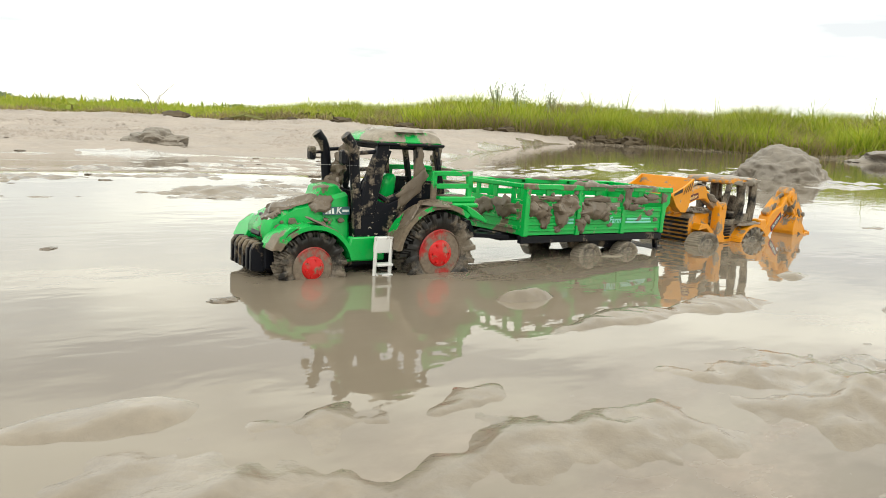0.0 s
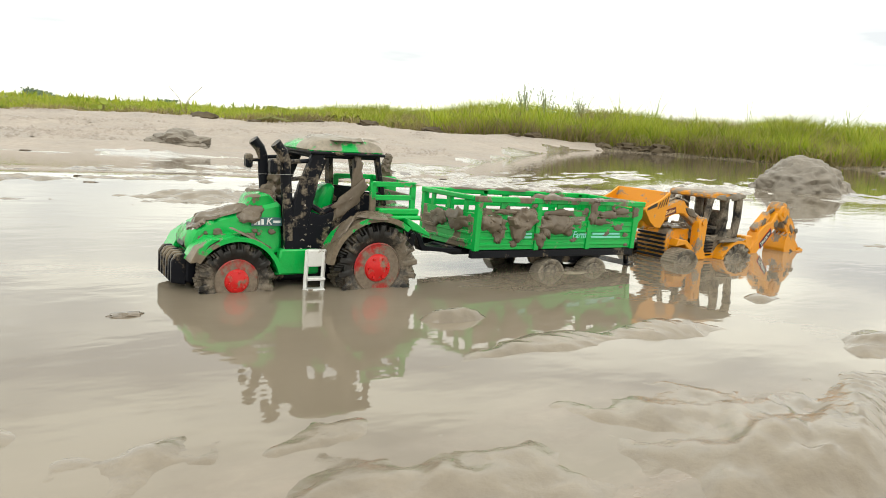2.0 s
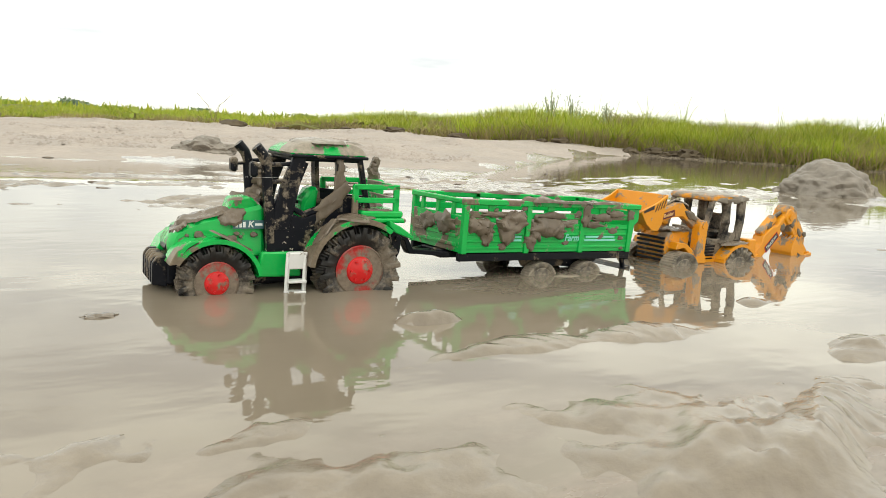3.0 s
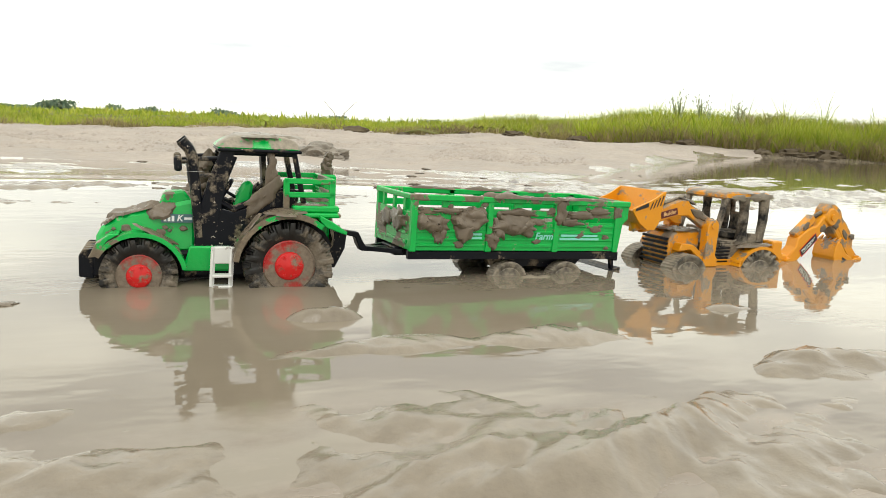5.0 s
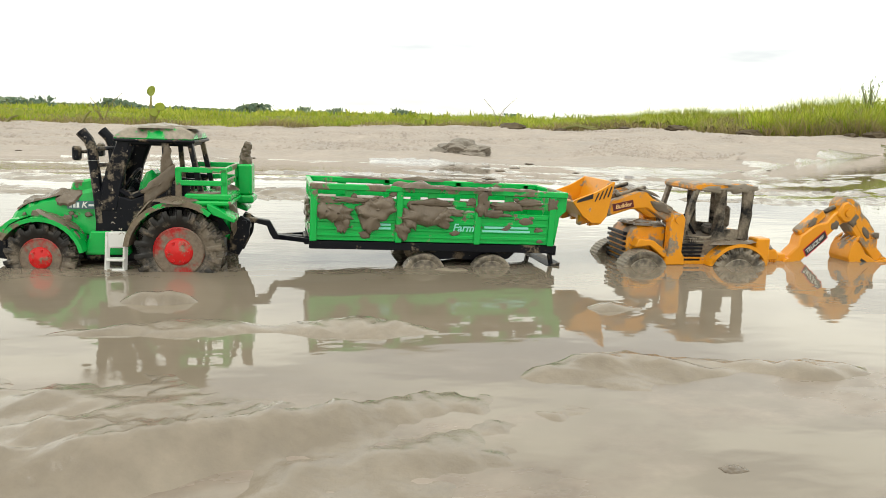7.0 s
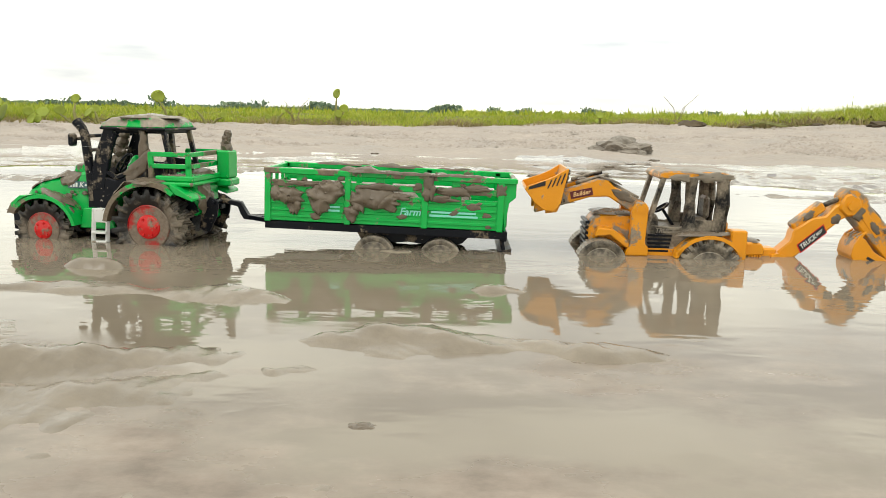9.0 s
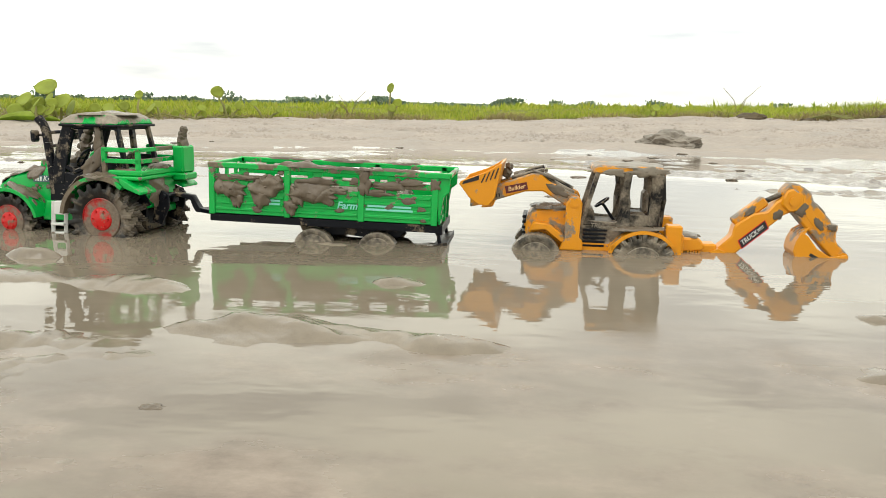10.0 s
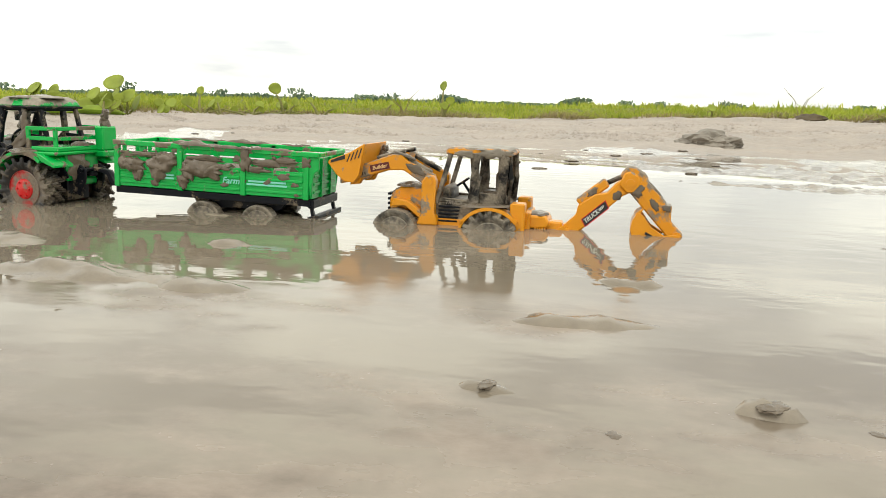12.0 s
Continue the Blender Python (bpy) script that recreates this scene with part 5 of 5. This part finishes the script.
    w = 0.046
    inner = [(-0.174, 0.0765), (-0.1625, 0.0588), (-0.151, 0.0492), (-0.1415, 0.0484), (-0.136, 0.058), (-0.132, 0.080), (-0.128, 0.103)]
    prism(bm, outline + inner[::-1], -w + 0.001, w - 0.001, 0.0004)
    shovel = part("front_shovel", bm, M_YELLOW, t)
    shovel.matrix_basis = pose(0, 0, 0.099) @ Matrix.Diagonal((0.94, 1.0, 0.82, 1.0)) @ pose(0.008, 0, -0.103)
    for s in (-1, 1):
        bm = bmesh.new()
        y0, y1 = (w - 0.003, w) if s > 0 else (-w, -w + 0.003)
        prism(bm, outline + [(-0.130, 0.101), (-0.141, 0.093), (-0.150, 0.088), (-0.174, 0.078)], y0, y1, 0.0006)
        part("shovel_cheek", bm, M_YELLOW, shovel)
    for k in range(4):
        bm = bmesh.new()
        a = -0.150 + k * 0.0052
        prism(bm, [(a, 0.076 + k * 0.002), (a + 0.0016, 0.076 + k * 0.002), (a + 0.006, 0.088 + k * 0.003), (a + 0.0044, 0.088 + k * 0.003)], -w - 0.0004, -w + 0.001, 0)
        part("printed_bar", bm, M_DECAL_BLACK, shovel)
    bm = bmesh.new()
    prism(bm, [(-0.172, 0.0735), (-0.152, 0.080), (-0.152, 0.0865), (-0.171, 0.0775)], -w - 0.0004, -w + 0.001, 0)
    part("printed_bar", bm, M_DECAL_BLACK, shovel)
    for s in (-1, 1):
        bm = bmesh.new()
        prism(bm, [(-0.150, 0.040), (-0.136, 0.042), (-0.130, 0.058), (-0.146, 0.056)], s * 0.029 - 0.004, s * 0.029 + 0.004, 0.001)
        part("shovel_bracket", bm, M_YELLOW, shovel)
    # cab
    bm = bmesh.new()
    bx(bm, -0.024, 0.066, -0.034, 0.034, 0.010, 0.034, 0.003)
    prism(bm, [(-0.022, 0.032), (0.066, 0.032), (0.066, 0.044), (0.030, 0.046), (0.016, 0.036), (-0.016, 0.038)], -0.0345, -0.031, 0.001)
    prism(bm, [(-0.022, 0.032), (0.066, 0.032), (0.066, 0.044), (0.030, 0.046), (0.016, 0.036), (-0.016, 0.038)], 0.031, 0.0345, 0.001)
    part("cab_body", bm, M_CAB_GREY, t)
    for s in (-1, 1):
        y = s * 0.0365
        for i in range(5):
            bm = bmesh.new()
            z = 0.008 + i * 0.0044
            bx(bm, -0.018, 0.006 + i * 0.0008, min(y - s * 0.003, y), max(y - s * 0.003, y), z, z + 0.0024, 0.0005)
            part("vent_slat", bm, M_BLACK, t)
        bm = bmesh.new()
        bar(bm, (-0.021, s * 0.034, 0.030), (-0.004, s * 0.034, 0.092), 0.0075, 0.005)
        part("front_pillar", bm, M_CAB_GREY, t)
        bm = bmesh.new()
        tube(bm, [(0.026, s * 0.034, 0.030), (0.027, s * 0.034, 0.060), (0.026, s * 0.034, 0.092)], [0.0095, 0.0068, 0.0068], 10, 0.35)
        part("middle_pillar", bm, M_CAB_GREY, t)
        bm = bmesh.new()
        tube(bm, [(0.058, s * 0.033, 0.034), (0.060, s * 0.034, 0.062), (0.061, s * 0.034, 0.092)], [0.0062, 0.0062, 0.0065], 10, 0.35)
        part("rear_pillar", bm, M_CAB_GREY, t)
        bm = bmesh.new()
        tube(bm, [(0.066, s * 0.028, 0.030), (0.069, s * 0.028, 0.062), (0.066, s * 0.028, 0.092)], 0.0035, 8, 0.3)
        part("rear_post", bm, M_CAB_GREY, t)
    letters("lettering", "TRUCK", 0.0068, pose(0.001, -0.0357, 0.0320, 82, 0, 0), M_MUD_PALE, t, "raised letters smeared with mud")
    bm = bmesh.new()
    prism(bm, [(-0.010, 0.090), (-0.010, 0.097), (-0.003, 0.0995), (0.062, 0.0985), (0.070, 0.0955), (0.070, 0.090)], -0.038, 0.038, 0.002)
    roof = part("roof", bm, M_YELLOW_DIRTY, t, "yellow cab roof caked with grey mud")
    bm = bmesh.new()
    splat(bm, (0.033, 0.0, 0.0980), (1, 0, 0), (0, 1, 0), 0.036, 0.038, 0.003, 6.6)
    splat(bm, (0.047, -0.0378, 0.0935), (1, 0, 0), (0, 0, 1), 0.022, 0.006, 0.0025, 7.7)
    splat(bm, (0.012, -0.0378, 0.092), (1, 0, 0), (0, 0, 1), 0.014, 0.004, 0.002, 8.7)
    part("mud_sheet", bm, M_MUD_PALE, roof)
    bm = bmesh.new()
    bx(bm, 0.030, 0.052, -0.014, 0.014, 0.034, 0.046, 0.003)
    bx(bm, 0.048, 0.055, -0.013, 0.013, 0.044, 0.070, 0.003)
    part("seat", bm, M_CAB_GREY, t)
    bm = bmesh.new()
    pts = [(0.0085 * math.cos(a), 0.0085 * math.sin(a), 0) for a in [i * math.pi / 9 for i in range(19)]]
    tube(bm, pts, 0.0015, 6)
    rod(bm, (-0.0085, 0, 0), (0.0085, 0, 0), 0.0011)
    rod(bm, (0, 0, 0), (0, 0, -0.026), 0.0018)
    sw = part("steering_wheel", bm, M_BLACK, t)
    sw.matrix_basis = pose(0.004, 0.004, 0.054, 0, -35, 0)
    bm = bmesh.new()
    prism(bm, [(-0.020, 0.030), (-0.004, 0.030), (-0.006, 0.048), (-0.014, 0.052)], -0.026, 0.026, 0.002)
    part("dashboard", bm, M_CAB_GREY, t)
    # rear mudguards
    for s in (-1, 1):
        y0, y1 = (0.030, 0.053) if s > 0 else (-0.053, -0.030)
        bm = bmesh.new()
        arch(bm, 0.048, -0.012, 0.0385, 0.0425, y0, y1, 38, 150)
        prism(bm, [(0.010, 0.004), (0.014, 0.004), (0.018, 0.014), (0.013, 0.013)], y0, y1, 0.0006)
        part("rear_mudguard", bm, M_YELLOW, t)
        bm = bmesh.new()
        splat(bm, (0.044, s * 0.042, 0.0305), (1, 0, 0.05), (0, 1, 0), 0.028, 0.010, 0.004, 2.2 + s)
        part("mud_clod", bm, M_MUD, t)
        # stabiliser
        bm = bmesh.new()
        y0, y1 = (0.026, 0.046) if s > 0 else (-0.046, -0.026)
        bx(bm, 0.0715, 0.0890, y0, y1, -0.006, 0.036, 0.0015)
        leg = part("stabiliser", bm, M_YELLOW, t)
        bm = bmesh.new()
        bx(bm, 0.0735, 0.0870, y0 + 0.002, y1 - 0.002, -0.026, -0.004, 0.001)
        part("stabiliser_foot", bm, M_YELLOW, leg)
    bm = bmesh.new()
    bx(bm, 0.086, 0.094, -0.030, 0.030, -0.014, 0.024, 0.0015)
    prism(bm, [(0.092, 0.004), (0.092, 0.020), (0.112, 0.020), (0.117, 0.012), (0.116, 0.006)], -0.024, 0.024, 0.002)
    prism(bm, [(0.092, -0.016), (0.092, 0.002), (0.115, 0.002), (0.119, -0.004), (0.118, -0.016)], -0.022, 0.022, 0.002)
    part("rear_frame", bm, M_YELLOW, t)
    for k in range(5):
        bm = bmesh.new()
        bx(bm, 0.099 + k * 0.003, 0.1008 + k * 0.003, -0.0246, -0.020, 0.000, 0.006, 0.0003)
        part("rib", bm, M_YELLOW, t)
    bm = bmesh.new()
    splat(bm, (0.102, -0.002, 0.0205), (1, 0, 0), (0, 1, 0), 0.012, 0.020, 0.003, 9.2)
    part("mud_clod", bm, M_MUD, t)
    # digging arm
    yb = -0.006
    bm = bmesh.new()
    bx(bm, 0.112, 0.132, yb - 0.011, yb + 0.011, -0.018, 0.013, 0.002)
    rod(bm, (0.133, yb - 0.016, -0.002), (0.133, yb + 0.016, -0.002), 0.0105, None, 8)
    part("swing_post", bm, M_YELLOW, t)
    bm = bmesh.new()
    prism(bm, [(0.126, -0.004), (0.138, -0.016), (0.146, -0.008), (0.198, 0.050), (0.207, 0.056), (0.207, 0.068), (0.198, 0.071), (0.188, 0.064), (0.180, 0.052), (0.166, 0.048), (0.148, 0.032), (0.147, 0.020)], yb - 0.010, yb + 0.010, 0.0016)
    boom = part("boom", bm, M_YELLOW, t)
    boom.matrix_basis = pose(-0.002, 0, 0.004) @ pose(0.132, 0, -0.008, 0, 5, 0) @ pose(-0.132, 0, 0.008)
    bm = bmesh.new()
    bar(bm, (0.148, yb, 0.034), (0.178, yb, 0.064), 0.013, 0.012, 0.002)
    part("ram_housing", bm, M_YELLOW_DIRTY, boom)
    bm = bmesh.new()
    rod(bm, (0.174, yb, 0.060), (0.200, yb, 0.076), 0.003, None, 10)
    part("hydraulic_ram", bm, M_CAB_GREY, boom)
    bm = bmesh.new()
    splat(bm, (0.163, yb - 0.0066, 0.050), (0.7, 0, 0.7), (-0.7, 0, 0.7), 0.008, 0.004, 0.0015, 6.1, 6, 20)
    splat(bm, (0.192, yb - 0.0102, 0.050), (0.7, 0, 0.7), (-0.7, 0, 0.7), 0.006, 0.005, 0.0015, 6.8, 6, 20)
    part("mud_clod", bm, M_MUD, boom)
    m = pose(0.1690, yb - 0.0103, 0.0245, 90, 0, 0) @ pose(0, 0, 0, 0, 0, 47) @ Matrix.Diagonal((0.74, 0.84, 1.0, 1.0))
    bm = bmesh.new()
    prism(bm, [(-0.024, -0.0052), (0.023, -0.0052), (0.026, 0.0052), (-0.021, 0.0052)], -0.0003, 0.0003, 0)
    bmesh.ops.rotate(bm, verts=bm.verts, cent=(0, 0, 0), matrix=Matrix.Rotation(radians(-90), 3, "X"))
    dec = part("decal", bm, M_DECAL_BLACK, boom, "black decal edged in red with white letters")
    dec.matrix_basis = m
    bm = bmesh.new()
    prism(bm, [(-0.0255, -0.0064), (0.0238, -0.0064), (0.0275, 0.0062), (-0.0225, 0.0062)], -0.0002, 0.0002, 0)
    bmesh.ops.rotate(bm, verts=bm.verts, cent=(0, 0, 0), matrix=Matrix.Rotation(radians(-90), 3, "X"))
    edge = part("decal_edge", bm, M_RED, boom)
    edge.matrix_basis = m
    letters("lettering", "TRUCK", 0.0088, pose(-0.0065, 0, 0.0007), M_PALE, dec)
    letters("lettering", "BEST", 0.0052, pose(0.0145, 0.0006, 0.0007), M_PALE, dec)
    bm = bmesh.new()
    prism(bm, [(0.192, 0.062), (0.196, 0.078), (0.203, 0.081), (0.214, 0.076), (0.217, 0.066), (0.211, 0.056), (0.202, 0.054)], yb - 0.013, yb + 0.013, 0.002)
    rod(bm, (0.205, yb - 0.015, 0.067), (0.205, yb + 0.015, 0.067), 0.005, None, 12)
    part("elbow", bm, M_YELLOW, boom)
    px, pz = 0.268, 0.004          # pin between dipper arm and bucket

    def at_pin(outline):
        return [(px + x, pz + z) for x, z in outline]

    bm = bmesh.new()
    prism(bm, at_pin([(-0.071, 0.070), (-0.063, 0.080), (-0.054, 0.079), (-0.041, 0.071), (-0.037, 0.061), (-0.017, 0.040), (-0.015, 0.034), (-0.010, 0.029), (-0.010, 0.017), (0.005, 0.002), (0.004, -0.004), (-0.012, -0.003), (-0.024, 0.010), (-0.066, 0.056)]), yb - 0.0105, yb + 0.0105, 0.0018)
    stick = part("dipper_arm", bm, M_YELLOW_DIRTY, t)
    for y in (yb - 0.0112, yb + 0.0106):
        bm = bmesh.new()
        prism(bm, at_pin([(-0.058, 0.062), (-0.050, 0.066), (-0.022, 0.030), (-0.028, 0.024)]), y, y + 0.0006, 0.0002)
        part("raised_panel", bm, M_YELLOW, stick)
    bm = bmesh.new()
    bx(bm, px - 0.021, px - 0.010, yb - 0.012, yb + 0.012, pz + 0.028, pz + 0.036, 0.001)
    part("ram_bracket", bm, M_YELLOW_DIRTY, stick)
    bm = bmesh.new()
    rod(bm, (px - 0.002, yb - 0.014, pz), (px - 0.002, yb + 0.014, pz), 0.0055, None, 10)
    part("bucket_pin", bm, M_YELLOW, stick)
    bm = bmesh.new()
    splat(bm, (px - 0.050, yb - 0.0112, pz + 0.052), (0.62, 0, -0.78), (0.78, 0, 0.62), 0.008, 0.007, 0.0018, 4.9)
    splat(bm, (px - 0.030, yb - 0.0112, pz + 0.036), (0.62, 0, -0.78), (0.78, 0, 0.62), 0.009, 0.004, 0.0015, 5.4)
    splat(bm, (px - 0.028, yb, pz + 0.0515), (0.69, 0, -0.72), (0, 1, 0), 0.012, 0.009, 0.002, 3.9)
    splat(bm, (px - 0.016, yb - 0.0120, pz + 0.032), (1, 0, 0), (0, 0, 1), 0.005, 0.004, 0.0012, 7.4)
    part("mud_clod", bm, M_MUD, stick)
    # bucket: rounded back, open towards the arm
    prof = [(-0.058, 0.030), (-0.065, 0.018), (-0.067, 0.006), (-0.062, -0.006), (-0.053, -0.013), (-0.014, -0.015), (0.003, -0.006)]
    inn = [(-0.055, 0.029), (-0.062, 0.017), (-0.064, 0.006), (-0.060, -0.004), (-0.052, -0.010), (-0.0145, -0.012), (0.001, -0.004)]
    bm = bmesh.new()
    prism(bm, at_pin(prof + inn[::-1]), yb - 0.017, yb + 0.017, 0.0004)
    bucket = part("digging_bucket", bm, M_YELLOW, t)
    bucket.matrix_basis = pose(px, 0, pz) @ Matrix.Diagonal((0.84, 1.0, 0.90, 1.0)) @ pose(-px, 0, -pz)
    for s in (-1, 1):
        bm = bmesh.new()
        y0, y1 = (yb + 0.0155, yb + 0.0185) if s > 0 else (yb - 0.0185, yb - 0.0155)
        prism(bm, at_pin(prof + [(0.000, 0.004), (-0.020, 0.001), (-0.038, 0.011), (-0.050, 0.026)]), y0, y1, 0.0006)
        part("bucket_cheek", bm, M_YELLOW, bucket)
    for k in range(5):
        bm = bmesh.new()
        y = yb - 0.0172 + k * 0.0076
        prism(bm, at_pin([(-0.062, 0.026), (-0.059, 0.030), (-0.049, 0.036), (-0.054, 0.027)]), y, y + 0.004, 0.0004)
        part("tooth", bm, M_YELLOW, bucket)
    bm = bmesh.new()
    prism(bm, at_pin([(-0.047, 0.002), (-0.026, -0.0085), (-0.024, -0.0055), (-0.045, 0.005)]), yb - 0.0190, yb - 0.0183, 0)
    part("printed_bar", bm, M_DECAL_BLACK, bucket)
    # wheels
    for s in (-1, 1):
        wheel(t, (-0.070, s * 0.041, -0.007), 0.033, 0.024, s, M_TYRE_CAKED, M_TYRE_CAKED, 0, 0.6, False)
        wheel(t, (0.048, s * 0.041, -0.010), 0.0365, 0.022, s, M_TYRE_CAKED, M_TYRE_CAKED, 18, 0.6, False)


backhoe()
